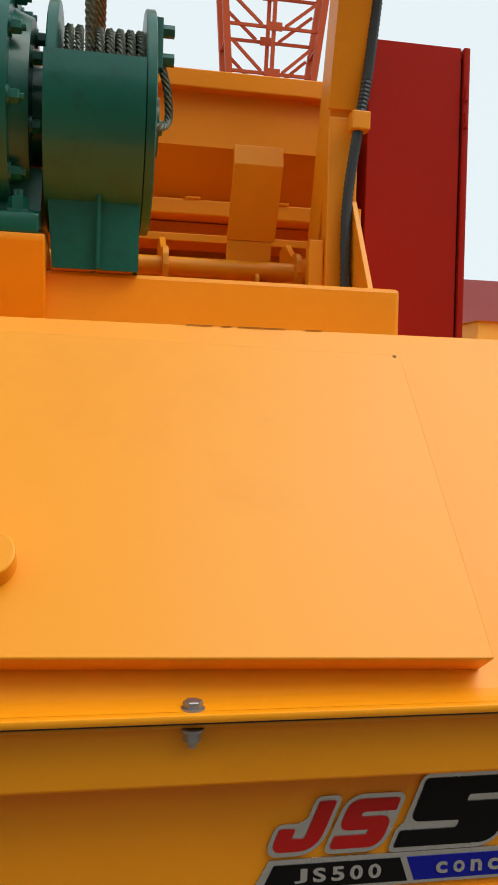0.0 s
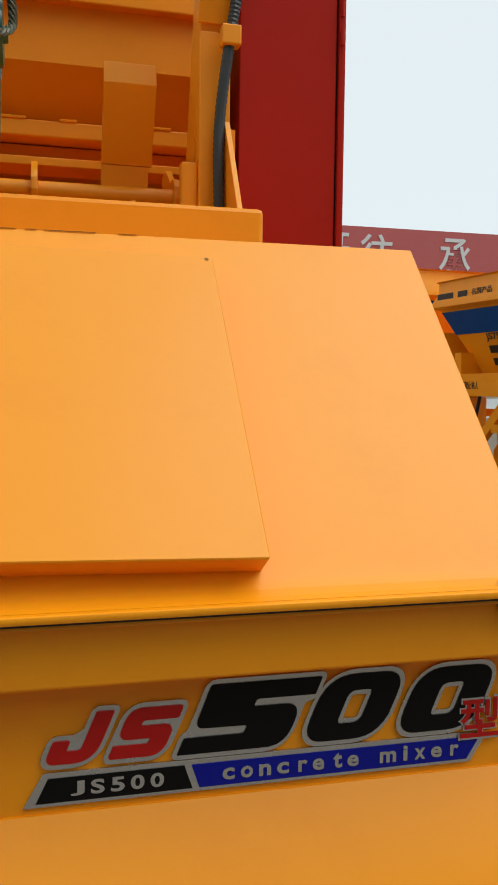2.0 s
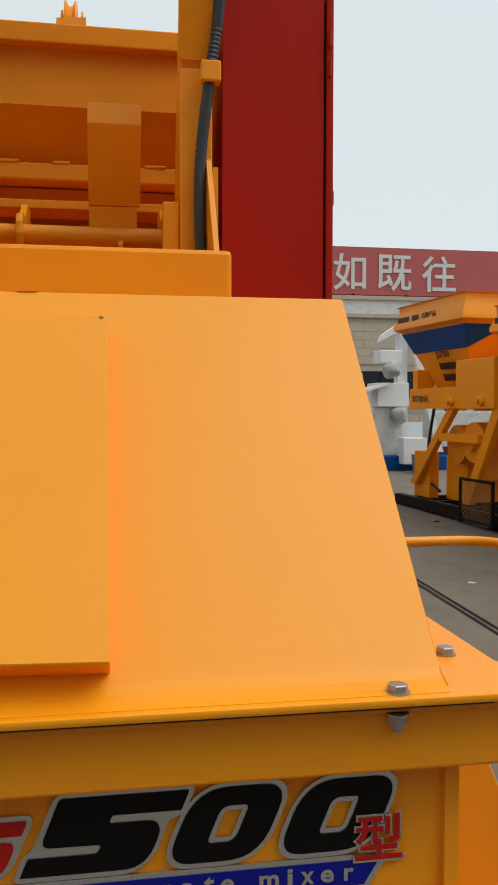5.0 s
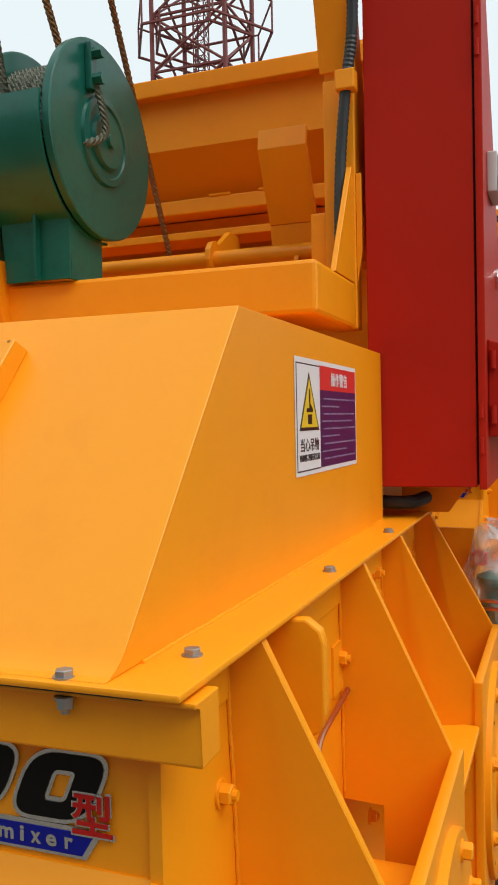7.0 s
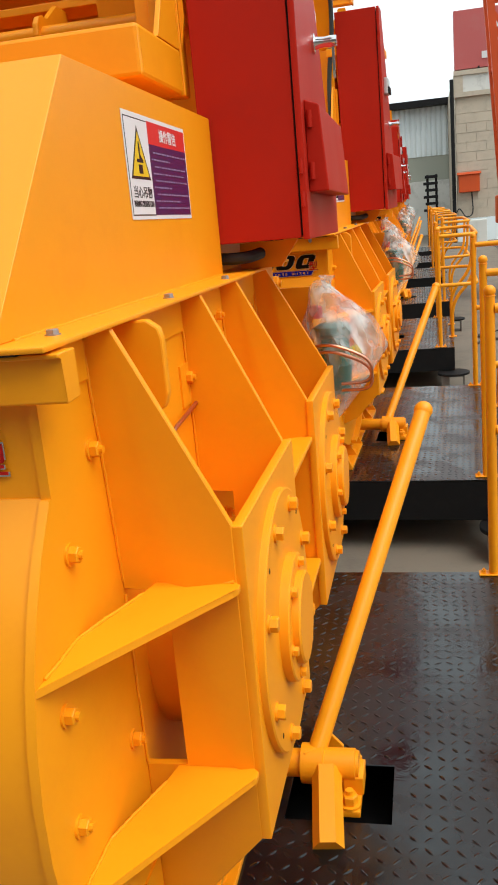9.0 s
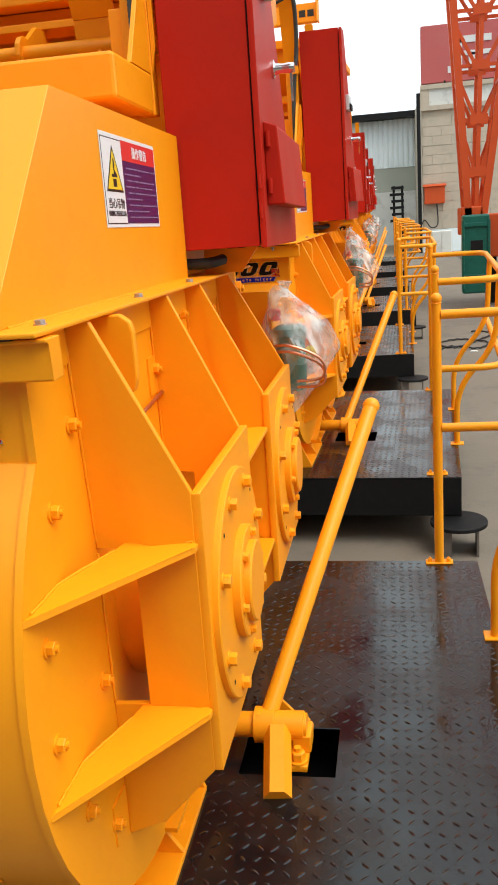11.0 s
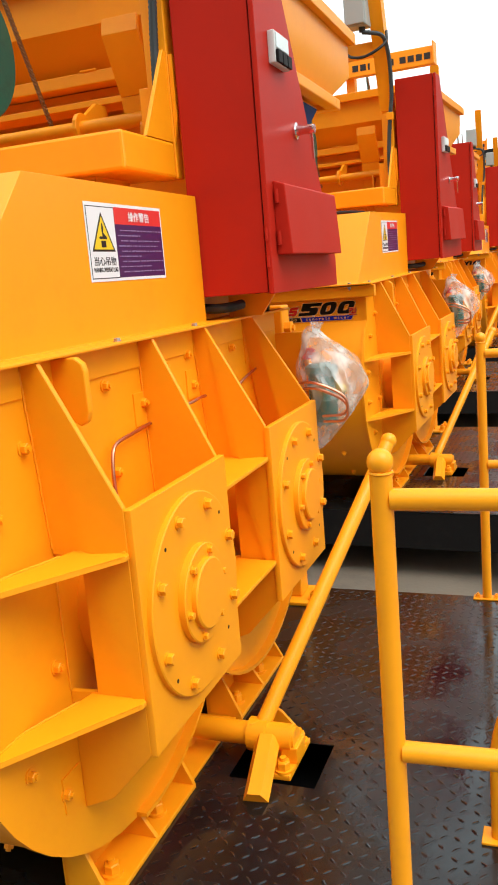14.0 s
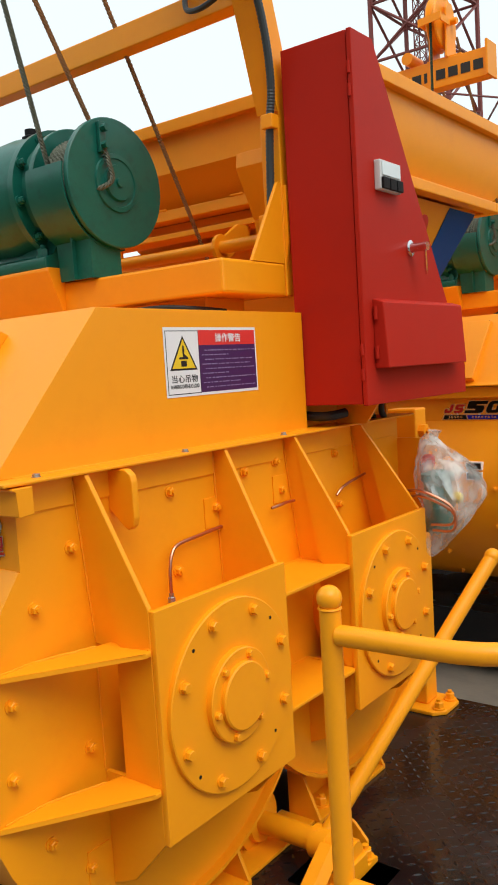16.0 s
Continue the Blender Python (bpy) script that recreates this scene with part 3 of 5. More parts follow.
def build_cabinet():
    cab = thing("control_cabinet", (0.68, 1.95, 1.447), "red enamelled steel control cabinet with a sloped back and hinged door", "control cabinet", "control cabinets")
    UNIT.append(cab)
    prof = [(1.757, 1.447), (1.757, 2.462), (1.868, 2.462), (2.10, 2.08), (2.43, 1.535), (2.43, 1.447)]
    part("body", prism(bmesh.new(), prof, "x", 0.560, 0.774, 0.002), RED, cab)
    dp = [(1.752, 1.443), (1.752, 2.462), (1.872, 2.462), (2.104, 2.08), (2.436, 1.535), (2.436, 1.443)]
    door = part("door", prism(bmesh.new(), dp, "x", 0.7785, 0.793, 0.002), RED, cab)
    part("door_gasket", prism(bmesh.new(), [(y + (0.006 if y < 2 else -0.02), z + (0.006 if z < 2 else -0.02)) for y, z in prof], "x", 0.769, 0.780), BLACK, cab)
    sb = bmesh.new()
    prism(sb, [(0.793, 1.545), (0.793, 1.742), (0.826, 1.730), (0.838, 1.545)], "y", 1.805, 2.345, 0.003)
    flap = part("switch_box", sb, RED, door)
    for z in (1.59, 1.70):
        part("hinge", rod(bmesh.new(), (0.803, 1.801, z - 0.018), (0.803, 1.801, z + 0.018), 0.006, 10), RED, door)
    for z in (1.53, 1.60, 2.36, 2.30):
        part("hinge", rod(bmesh.new(), (0.784, 1.749, z - 0.016), (0.784, 1.749, z + 0.016), 0.0045, 10), RED, door)
    mt = part("meter", box(bmesh.new(), 0.793, 0.813, 1.848, 1.975, 2.045, 2.128, 0.003), PALE, door, "pale panel meter with black buttons below")
    part("meter_window", box(bmesh.new(), 0.8135, 0.816, 1.858, 1.965, 2.085, 2.122, 0.001), SHEET, mt)
    for y in (1.852, 1.894, 1.936):
        part("button", box(bmesh.new(), 0.8135, 0.822, y, y + 0.036, 2.047, 2.079, 0.002), BLACK, mt)
    kn = bmesh.new()
    lathe(kn, (0.793, 2.05, 1.898), (1, 0, 0), [(0, 0.024), (0.006, 0.024), (0.008, 0.015), (0.03, 0.012), (0.045, 0.014), (0.06, 0.013)], 20)
    hd = part("handle", kn, CHROME, door, "chrome twist handle")
    part("key", prism(bmesh.new(), [(2.046, 1.90), (2.054, 1.90), (2.060, 1.84), (2.054, 1.815), (2.048, 1.84)], "x", 0.84, 0.846), CHROME, door)
    part("bracket", prism(bmesh.new(), [(0.60, 1.381), (0.60, 1.443), (0.745, 1.443), (0.70, 1.381)], "y", 1.90, 1.912), YELLOW, cab, "yellow mounting bracket")
    part("gland", hose(bmesh.new(), smooth_way([(0.55, 1.80, 1.415), (0.60, 1.79, 1.412), (0.64, 1.80, 1.413), (0.66, 1.85, 1.418)], 16), 0.014, 10), RUBBER, cab, "black rubber cable sleeve")
    for dx, dy in ((0.0, 0.0), (0.022, 0.03)):
        part("cable", hose(bmesh.new(), smooth_way([(0.655 + dx, 2.02 + dy, 1.446), (0.64 + dx, 2.04 + dy, 1.42), (0.625 + dx, 2.07 + dy, 1.40), (0.61 + dx, 2.11 + dy, 1.384)], 16), 0.010, 8), RUBBER, cab, "black rubber cable")
    return cab


def build_winch():
    w = thing("winch", (-0.092, 1.56, 1.866), "green enamelled rope winch with a wound steel rope drum", "winch", "winches")
    UNIT.append(w)
    c = (1.545, 2.150)
    for x0, name in ((0.062, "drum_disc"), (-0.098, "drum_disc")):
        bm = bmesh.new()
        lathe(bm, (x0, *c), (1, 0, 0), [(0, 0.190), (0.002, 0.193), (0.016, 0.193), (0.018, 0.190)], 64)
        part(name, bm, GREEN, w)
    hub = bmesh.new()
    lathe(hub, (0.080, *c), (1, 0, 0), [(0, 0.088), (0.006, 0.086), (0.007, 0.073), (0.003, 0.071), (0.003, 0.055), (0.012, 0.052), (0.012, 0.014), (0.02, 0.013)], 40)
    part("hub", hub, GREEN, w)
    part("drum", rod(bmesh.new(), (-0.08, *c), (0.062, *c), 0.10, 40), GREEN, w)
    for i in range(8):
        x = -0.070 + i * 0.0172
        bm = bmesh.new()
        pts = []
        for k in range(65):
            a = 2 * math.pi * k / 64
            pts.append((x + 0.012 * k / 64, c[0] + (0.150 if i != 4 else 0.146) * math.cos(a), c[1] + 0.150 * math.sin(a)))
        part("rope_turn", strand(bm, pts, 0.0085), ROPE, w, "greased steel rope wound on the drum")
    # guard wrapped under the drum, with its stand
    gd = bmesh.new()
    arc = [(c[0] + 0.20 * math.cos(radians(a)), c[1] + 0.20 * math.sin(radians(a))) for a in range(168, 281, 7)]
    inner = [(c[0] + 0.195 * math.cos(radians(a)), c[1] + 0.195 * math.sin(radians(a))) for a in range(280, 167, -7)]
    prism(gd, arc + inner, "x", -0.100, 0.0615)
    part("guard", gd, GREEN, w)
    part("stand_plate", prism(bmesh.new(), [(-0.085, 1.866), (0.058, 1.866), (0.060, 1.99), (-0.095, 1.99)], "y", 1.44, 1.446), GREEN, w)
    part("stand_rib", box(bmesh.new(), -0.012, -0.006, 1.425, 1.4398, 1.866, 1.99), GREEN, w)
    part("stand_side", box(bmesh.new(), 0.052, 0.059, 1.4462, 1.56, 1.866, 1.975), GREEN, w)
    clamp = part("rope_clamp", box(bmesh.new(), 0.081, 0.095, 1.475, 1.50, 2.23, 2.32, 0.002), GREEN, w)
    for z in (2.30, 2.25):
        part("clamp_bolt", rod(bmesh.new(), (0.095, 1.487, z), (0.115, 1.487, z), 0.011, 6), GREEN, clamp)
    part("rope_end", strand(bmesh.new(), smooth_way([(0.088, 1.49, 2.26), (0.105, 1.495, 2.20), (0.108, 1.50, 2.15), (0.088, 1.47, 2.125), (0.07, 1.47, 2.13)], 24), 0.008), ROPE, w)
    # gearbox and motor
    gx = bmesh.new()
    lathe(gx, (-0.125, *c), (-1, 0, 0), [(0, 0.10), (0.0, 0.16), (0.03, 0.17), (0.03, 0.205), (0.055, 0.205), (0.06, 0.185), (0.16, 0.205), (0.30, 0.20), (0.32, 0.16), (0.62, 0.15), (0.64, 0.10)], 48)
    part("gearbox", gx, GREEN, w)
    part("shaft", rod(bmesh.new(), (-0.13, *c), (-0.09, *c), 0.085, 32), GREEN, w)
    for i in range(10):
        a = 2 * math.pi * (i + 0.3) / 10
        piece("gear_bolt", GEAR_BOLT, w, Matrix.Translation((-0.155, c[0] + 0.188 * math.cos(a), c[1] + 0.188 * math.sin(a))) @ TO_X)
    for i in range(7):
        a = 2 * math.pi * i / 7
        piece("gear_bolt", GEAR_BOLT, w, Matrix.Translation((-0.125, c[0] + 0.13 * math.cos(a), c[1] + 0.13 * math.sin(a))) @ TO_X)
    ft_ = bmesh.new()
    prism(ft_, [(1.40, 1.912), (1.40, 1.945), (1.44, 1.955), (1.47, 2.04), (1.62, 2.04), (1.65, 1.955), (1.70, 1.945), (1.70, 1.912)], "x", -0.42, -0.105, 0.004)
    part("gearbox_foot", ft_, GREEN, w)
    piece("gear_bolt", GEAR_NUT, w, Matrix.Translation((-0.14, 1.425, 1.945)))
    fins = part("motor", lathe(bmesh.new(), (-0.78, *c), (-1, 0, 0), [(0, 0.13)] + [(0.01 * i + 0.005, 0.13 if i % 2 else 0.145) for i in range(28)] + [(0.30, 0.12)], 32), GREEN, w)
    part("eye_cap", lathe(bmesh.new(), (-0.30, c[0], c[1] + 0.195), (0, 0, 1), [(0, 0.03), (0.02, 0.03), (0.026, 0.02), (0.045, 0.02)], 16), BLACK, w)
    return w


def strand(bm, pts, r, lays=3):
    """A wire rope: a lobed section that twists along its way."""
    pts = [Vector(p) for p in pts]
    rings, up, run, seg = [], Vector((0.31, 0.17, 0.93)), 0.0, 12
    for i, p in enumerate(pts):
        if i:
            run += (p - pts[i - 1]).length
        t = (pts[min(i + 1, len(pts) - 1)] - pts[max(i - 1, 0)]).normalized()
        sd = t.cross(up).normalized()
        up = sd.cross(t).normalized()
        tw = run / (r * 9) * 2 * math.pi
        ring = []
        for k in range(seg):
            a = 2 * math.pi * k / seg
            rr = r * (0.90 + 0.13 * math.cos(6 * (a)))
            ring.append(bm.verts.new(p + rr * (math.cos(a + tw) * sd + math.sin(a + tw) * up)))
        rings.append(ring)
    for a, b in zip(rings, rings[1:]):
        for k in range(seg):
            bm.faces.new((a[k], a[(k + 1) % seg], b[(k + 1) % seg], b[k]))
    bm.faces.new(rings[0][::-1])
    bm.faces.new(rings[-1])
    return bm


def line(p, q, n):
    p, q = Vector(p), Vector(q)
    return [p.lerp(q, i / n) for i in range(n + 1)]


GEAR_BOLT = finish(hexbolt(0.012, 0.02), "gear_bolt", GREEN)
GEAR_NUT = finish(hexbolt(0.017, 0.03), "gear_nut", GREEN)


def build_ropes():
    for name, p, q, mat, lab in (("hoist_rope", (-0.028, 1.385, 2.16), (-0.048, 1.12, 3.25), ROPE, "dark greased steel rope rising from the winch"), ("hoist_rope", (-0.018, 1.60, 2.26), (-0.038, 1.05, 3.25), RUSTY_ROPE, "rusty steel rope behind the winch"), ("hoist_rope", (-0.024, 2.09, 1.95), (0.004, 1.34, 3.25), RUSTY_ROPE, "rusty steel rope running down to the skip")):
        r = thing(name, p, lab, "wire rope", "hoist ropes")
        part("rope", strand(bmesh.new(), line(p, q, 110), 0.0082), mat, r)
        UNIT.append(r)


def build_skip():
    s = thing("skip_hopper", (0, 2.6, 1.9), "yellow sheet-steel skip hopper with a folded rim and blue patch", "skip hopper", "skip hoppers")
    UNIT.append(s)
    def ring(x0, x1, y0, y1, z):
        return [(x0, y0, z), (x1, y0, z), (x1, y1, z), (x0, y1, z)]
    levels = [ring(-0.78, 0.66, 2.075, 3.38, 2.44), ring(-0.78, 0.66, 2.075, 3.38, 2.304), ring(-0.66, 0.61, 2.19, 3.16, 2.18), ring(-0.66, 0.61, 2.19, 3.16, 2.17)]
    bm = bmesh.new()
    outer = [[bm.verts.new(p) for p in lv] for lv in levels]
    inn = [[bm.verts.new((p[0] * 0.985, 2.7 + (p[1] - 2.7) * 0.985, p[2])) for p in lv] for lv in levels]
    for st in (outer, inn):
        for a, b in zip(st, st[1:]):
            for i in range(4):
                bm.faces.new((a[i], a[(i + 1) % 4], b[(i + 1) % 4], b[i]))
    for i in range(4):
        bm.faces.new((outer[0][i], inn[0][i], inn[0][(i + 1) % 4], outer[0][(i + 1) % 4]))
        bm.faces.new((outer[-1][i], outer[-1][(i + 1) % 4], inn[-1][(i + 1) % 4], inn[-1][i]))
    bm.faces.new(inn[-1])
    part("body", bm, YELLOW, s)
    for nm, b in (("rim", (-0.80, 0.69, 2.045, 2.078)), ("rim", (-0.80, 0.69, 3.377, 3.41)), ("rim", (0.657, 0.69, 2.078, 3.377)), ("rim", (-0.80, -0.777, 2.078, 3.377))):
        part(nm, box(bmesh.new(), *b, 2.437, 2.482, 0.003), YELLOW, s)
    for b in ((-0.68, 0.655, 2.125, 2.20, 2.146, 2.186), (-0.68, 0.655, 3.15, 3.21, 2.146, 2.186)):
        part("bottom_flange", box(bmesh.new(), *b, 0.004), YELLOW, s)
    part("bottom_flange", box(bmesh.new(), 0.605, 0.655, 2.20, 3.15, 2.146, 2.186, 0.004), YELLOW, s)
    lv = [ring(-0.62, 0.585, 2.26, 3.10, 2.146), ring(-0.25, 0.34, 2.5, 2.86, 1.62)]
    bm = bmesh.new()
    a, b = ([bm.verts.new(p) for p in l] for l in lv)
    for i in range(4):
        bm.faces.new((a[i], a[(i + 1) % 4], b[(i + 1) % 4], b[i]))
    bm.faces.new(a), bm.faces.new(b[::-1])
    cone = part("cone", bm, YELLOW, s)
    # blue patch on the cone's far end of the side
    m = facing((0.585, 2.26, 2.146), (0, 1, 0), (0.245, 0, 0.526))
    part("blue_patch", flat([(0.58, -0.005), (0.83, -0.005), (0.62, -0.52), (0.46, -0.52)], m, 0.001, 0.003), BLUE, cone, "blue painted patch")
    part("emblem", flat([(0.40 + 0.05 * math.cos(radians(a)), -0.10 + 0.05 * math.sin(radians(a))) for a in range(0, 360, 20)], m, 0.001, 0.003), STK_RED, cone)
    part("emblem", flat([(0.38, -0.22), (0.51, -0.22), (0.53, -0.16), (0.40, -0.16)], m, 0.001, 0.003), BLUE, cone)
    # front cross members, pivot tube and its bracket
    part("cross_bar", box(bmesh.new(), -0.62, 0.56, 2.10, 2.21, 2.072, 2.092, 0.002), YELLOW, s)
    part("cross_web", box(bmesh.new(), -0.62, 0.56, 2.205, 2.215, 2.093, 2.145), YELLOW, s)
    part("pivot_tube", rod(bmesh.new(), (-0.55, 1.955, 1.980), (0.462, 1.955, 1.980), 0.022, 20), YELLOW, s)
    for x in (-0.5, 0.14, 0.455):
        ear = [(1.912, 1.975), (1.917, 2.002), (1.933, 2.020), (1.955, 2.027), (1.977, 2.020), (2.05, 2.068), (2.12, 2.068), (2.12, 2.03), (1.99, 1.945), (1.955, 1.932), (1.923, 1.945)]
        part("pivot_ear", prism(bmesh.new(), ear, "x", x - 0.007, x + 0.007, 0.0015), YELLOW, s)
    part("tube_end", lathe(bmesh.new(), (0.463, 1.955, 1.980), (1, 0, 0), [(0, 0.034), (0.012, 0.034), (0.014, 0.030)], 24), YELLOW, s)
    part("roller_bracket", prism(bmesh.new(), [(1.955, 2.05), (1.874, 2.204), (1.882, 2.250), (1.895, 2.248), (1.888, 2.206), (1.969, 2.052)], "x", 0.287, 0.401, 0.0012), YELLOW, s)
    part("bracket_foot", prism(bmesh.new(), [(1.957, 2.0495), (1.985, 1.87), (1.997, 1.87), (1.969, 2.0495)], "x", 0.287, 0.394, 0.001), YELLOW, s)
    part("bracket_tab", prism(bmesh.new(), [(1.93, 1.88), (1.93, 1.96), (1.945, 1.985), (1.975, 1.985), (1.984, 1.88)], "x", 0.352, 0.362, 0.001), YELLOW, s)
    for x, w in ((-0.30, 0.05), (0.06, 0.06), (0.20, 0.04), (0.42, 0.05)):
        part("weld_bead", weld((x, 2.125, 2.188), (x + w, 2.125, 2.188), 0.004), YELLOW, s)
    return s


def build_skid():
    d = thing("skid_platform", (0.1, 1.7, 0.0), "black tread-plate skid platform with a glossy worn surface", "platform", "skids")
    UNIT.append(d)
    bm = bmesh.new()
    X = (-1.3, 0.70, 0.932, 1.385)
    Y = (0.70, 1.362, 1.562, 2.672)
    for i in range(3):
        for j in range(3):
            if (i, j) != (1, 1):
                box(bm, X[i], X[i + 1], Y[j], Y[j + 1], 0.224, 0.230)
    bmesh.ops.remove_doubles(bm, verts=bm.verts, dist=1e-5)
    part("plate", bm, DECK, d)
    for b in ((-1.3, 1.385, 0.702, 0.772, 0.03, 0.2235), (-1.3, 1.385, 2.60, 2.67, 0.03, 0.2235), (1.313, 1.383, 0.772, 2.60, 0.03, 0.2235), (-1.3, -1.23, 0.772, 2.60, 0.03, 0.2235), (0.45, 0.52, 0.772, 2.60, 0.03, 0.2235)):
        part("channel", box(bmesh.new(), *b, 0.004), BLACK, d)
    # black sheet added below, so the plate's opening reads dark as if shaded
    part("dark_hole_backing", box(bmesh.new(), 0.53, 1.30, 0.80, 2.55, 0.05, 0.055), BLACK, d)
    # raised lozenges of the tread plate
    verts, faces = [], []
    rnd = random.Random(4)
    step = 0.0345
    for i in range(-2, 24):
        for j in range(58):
            x, y = 0.66 + i * step * 0.92 , 0.715 + j * step * 0.98
            if x > 1.375 or x < 0.60 or (0.68 < x < 0.95 and 1.345 < y < 1.58):
                continue
            ang = radians(45 if (i + j) % 2 else -45) + rnd.uniform(-0.09, 0.09)
            x, y = x + rnd.uniform(-0.0012, 0.0012), y + rnd.uniform(-0.0012, 0.0012)
            c, s, L, W = math.cos(ang), math.sin(ang), 0.0135 * rnd.uniform(0.88, 1.05), 0.0040
            k = len(verts)
            for u, v, h in ((-L, 0, 0), (-L * 0.45, -W, 0), (L * 0.45, -W, 0), (L, 0, 0), (L * 0.45, W, 0), (-L * 0.45, W, 0), (-L * 0.5, 0, 0.0013), (L * 0.5, 0, 0.0013)):
                verts.append((x + u * c - v * s - 0.1, y + u * s + v * c - 1.7, 0.2302 + h))
            faces += [(k, k + 1, k + 6), (k + 1, k + 2, k + 7, k + 6), (k + 2, k + 3, k + 7), (k + 3, k + 4, k + 7), (k + 4, k + 5, k + 6, k + 7), (k + 5, k, k + 6)]
    me = bpy.data.meshes.new("tread_pattern")
    me.from_pydata(verts, [], faces)
    me.materials.append(DECK)
    lo = new("tread_pattern", me)
    lo.parent = d
    tagged(lo, kind="stuff")
    # outrigger: round plate on a length of square tube
    ob = part("outrigger_plate", lathe(bmesh.new(), (1.37, 0.655, 0.010), (0, 0, 1), [(0, 0.135), (0.016, 0.135), (0.018, 0.132)], 40), BLACK, d)
    og = thing("support_block", (1.36, 0.58, -0.14), "short rusty square steel tube used as a prop", "prop", "props")
    tb = bmesh.new()
    for b in ((1.27, 1.28, 0.56, 0.74, -0.15, 0.0095), (1.45, 1.46, 0.56, 0.74, -0.15, 0.0095), (1.28, 1.45, 0.56, 0.74, -0.15, -0.14), (1.28, 1.45, 0.56, 0.74, 0.0, 0.0095), (1.28, 1.335, 0.56, 0.566, -0.14, 0.0)):
        box(tb, *b)
    part("tube", tb, material("rusty_steel", (0.16, 0.14, 0.12), 0.7, 0.2, vary=0.3, scale=20, bump=0.4), og)
    UNIT.append(og)
    return d


def build_lever():
    l = thing("discharge_lever", (0.8, 1.45, 0.23), "yellow discharge hand lever on a pivoting tube", "lever", "levers")
    UNIT.append(l)
    ax = (1.462, 0.300)
    part("shaft_tube", rod(bmesh.new(), (0.45, *ax), (0.86, *ax), 0.031, 24), YELLOW, l)
    part("sleeve", lathe(bmesh.new(), (0.732, *ax), (1, 0, 0), [(0, 0.044), (0.05, 0.044), (0.052, 0.036), (0.12, 0.036), (0.122, 0.028), (0.10, 0.026)], 28), YELLOW, l)
    part("shaft_flange", lathe(bmesh.new(), (0.53, *ax), (1, 0, 0), [(0, 0.085), (0.014, 0.085), (0.016, 0.06), (0.03, 0.055)], 32), YELLOW, l)
    a, b = Vector((0.760, 1.458, 0.312)), Vector((1.026, 2.03, 0.975))
    part("handle_pole", rod(bmesh.new(), a, b, 0.0215, 20), RAIL_YELLOW, l)
    part("grip_cap", ball(bmesh.new(), b, 0.0245), RAIL_YELLOW, l)
    part("stop_bar", rod(bmesh.new(), (0.790, 1.435, 0.302), (0.806, 1.278, 0.2315), 0.033, 6), YELLOW, l)
    part("weld_bead", weld((0.742, 1.44, 0.338), (0.782, 1.47, 0.342), 0.004), YELLOW, l)
    bp = part("pedestal", box(bmesh.new(), 0.80, 0.865, 1.375, 1.56, 0.231, 0.246, 0.002), YELLOW, l)
    part("pedestal_block", box(bmesh.new(), 0.825, 0.87, 1.43, 1.50, 0.246, 0.29, 0.003), YELLOW, l)
    piece("foot_bolt", BOLT_FOOT, bp, Matrix.Translation((0.842, 1.398, 0.246)))
    piece("foot_bolt", BOLT_FOOT, bp, Matrix.Translation((0.842, 1.535, 0.246)))
    part("stop_ear", prism(bmesh.new(), [(0.738, 0.231), (0.738, 0.285), (0.752, 0.302), (0.772, 0.292), (0.81, 0.25), (0.81, 0.231)], "y", 1.60, 1.61, 0.002), YELLOW, l)
    return l


def build_railing():
    r = thing("guard_railing", (1.4, 1.7, 0.23), "yellow tubular guard railing with round post caps", "railing", "railings")
    UNIT.append(r)
    for x, y in ((1.272, 0.752), (1.245, 2.655)):
        p = part("post", rod(bmesh.new(), (x, y, 0.235), (x, y, 1.20), 0.0168, 20), RAIL_YELLOW, r)
        cap = ball(bmesh.new(), (x, y, 1.214), 0.0200)
        part("cap", cap, RAIL_YELLOW, p)
        part("weld_bead", hose(bmesh.new(), [(x + 0.0165 * math.cos(k * 0.42), y + 0.0165 * math.sin(k * 0.42), 1.1985) for k in range(16)], 0.0026, 6, 0.15), RAIL_YELLOW, p)
        part("base_plate", box(bmesh.new(), x - 0.05, x + 0.05, y - 0.022, y + 0.022, 0.2302, 0.236, 0.002), RAIL_YELLOW, p)
        for u in (-0.034, 0.034):
            piece("base_bolt", BOLT_RAIL, p, Matrix.Translation((x + u, y, 0.236)))
    for z, name in ((1.158, "top_rail"), (0.752, "mid_rail")):
        way = rounded([(1.285, 0.752, z), (1.585, 0.765, z), (1.60, 2.655, z), (1.26, 2.655, z)], 0.17, 8)
        part(name, hose(bmesh.new(), way, 0.0165, 16), RAIL_YELLOW, r)
    for y in (1.28, 2.07):
        way = rounded([(1.38, y, 0.235), (1.38, y, 0.55), (1.58, y, 0.76), (1.595, y, 1.158)], 0.15, 8)
        lg = part("leg", hose(bmesh.new(), way, 0.0155, 16), RAIL_YELLOW, r)
        part("leg_foot", box(bmesh.new(), 1.345, 1.415, y - 0.03, y + 0.03, 0.2302, 0.237, 0.002), RAIL_YELLOW, lg)
    return r


BOLT_RAIL = finish(hexbolt(0.008, 0.012), "base_bolt", RAIL_YELLOW)


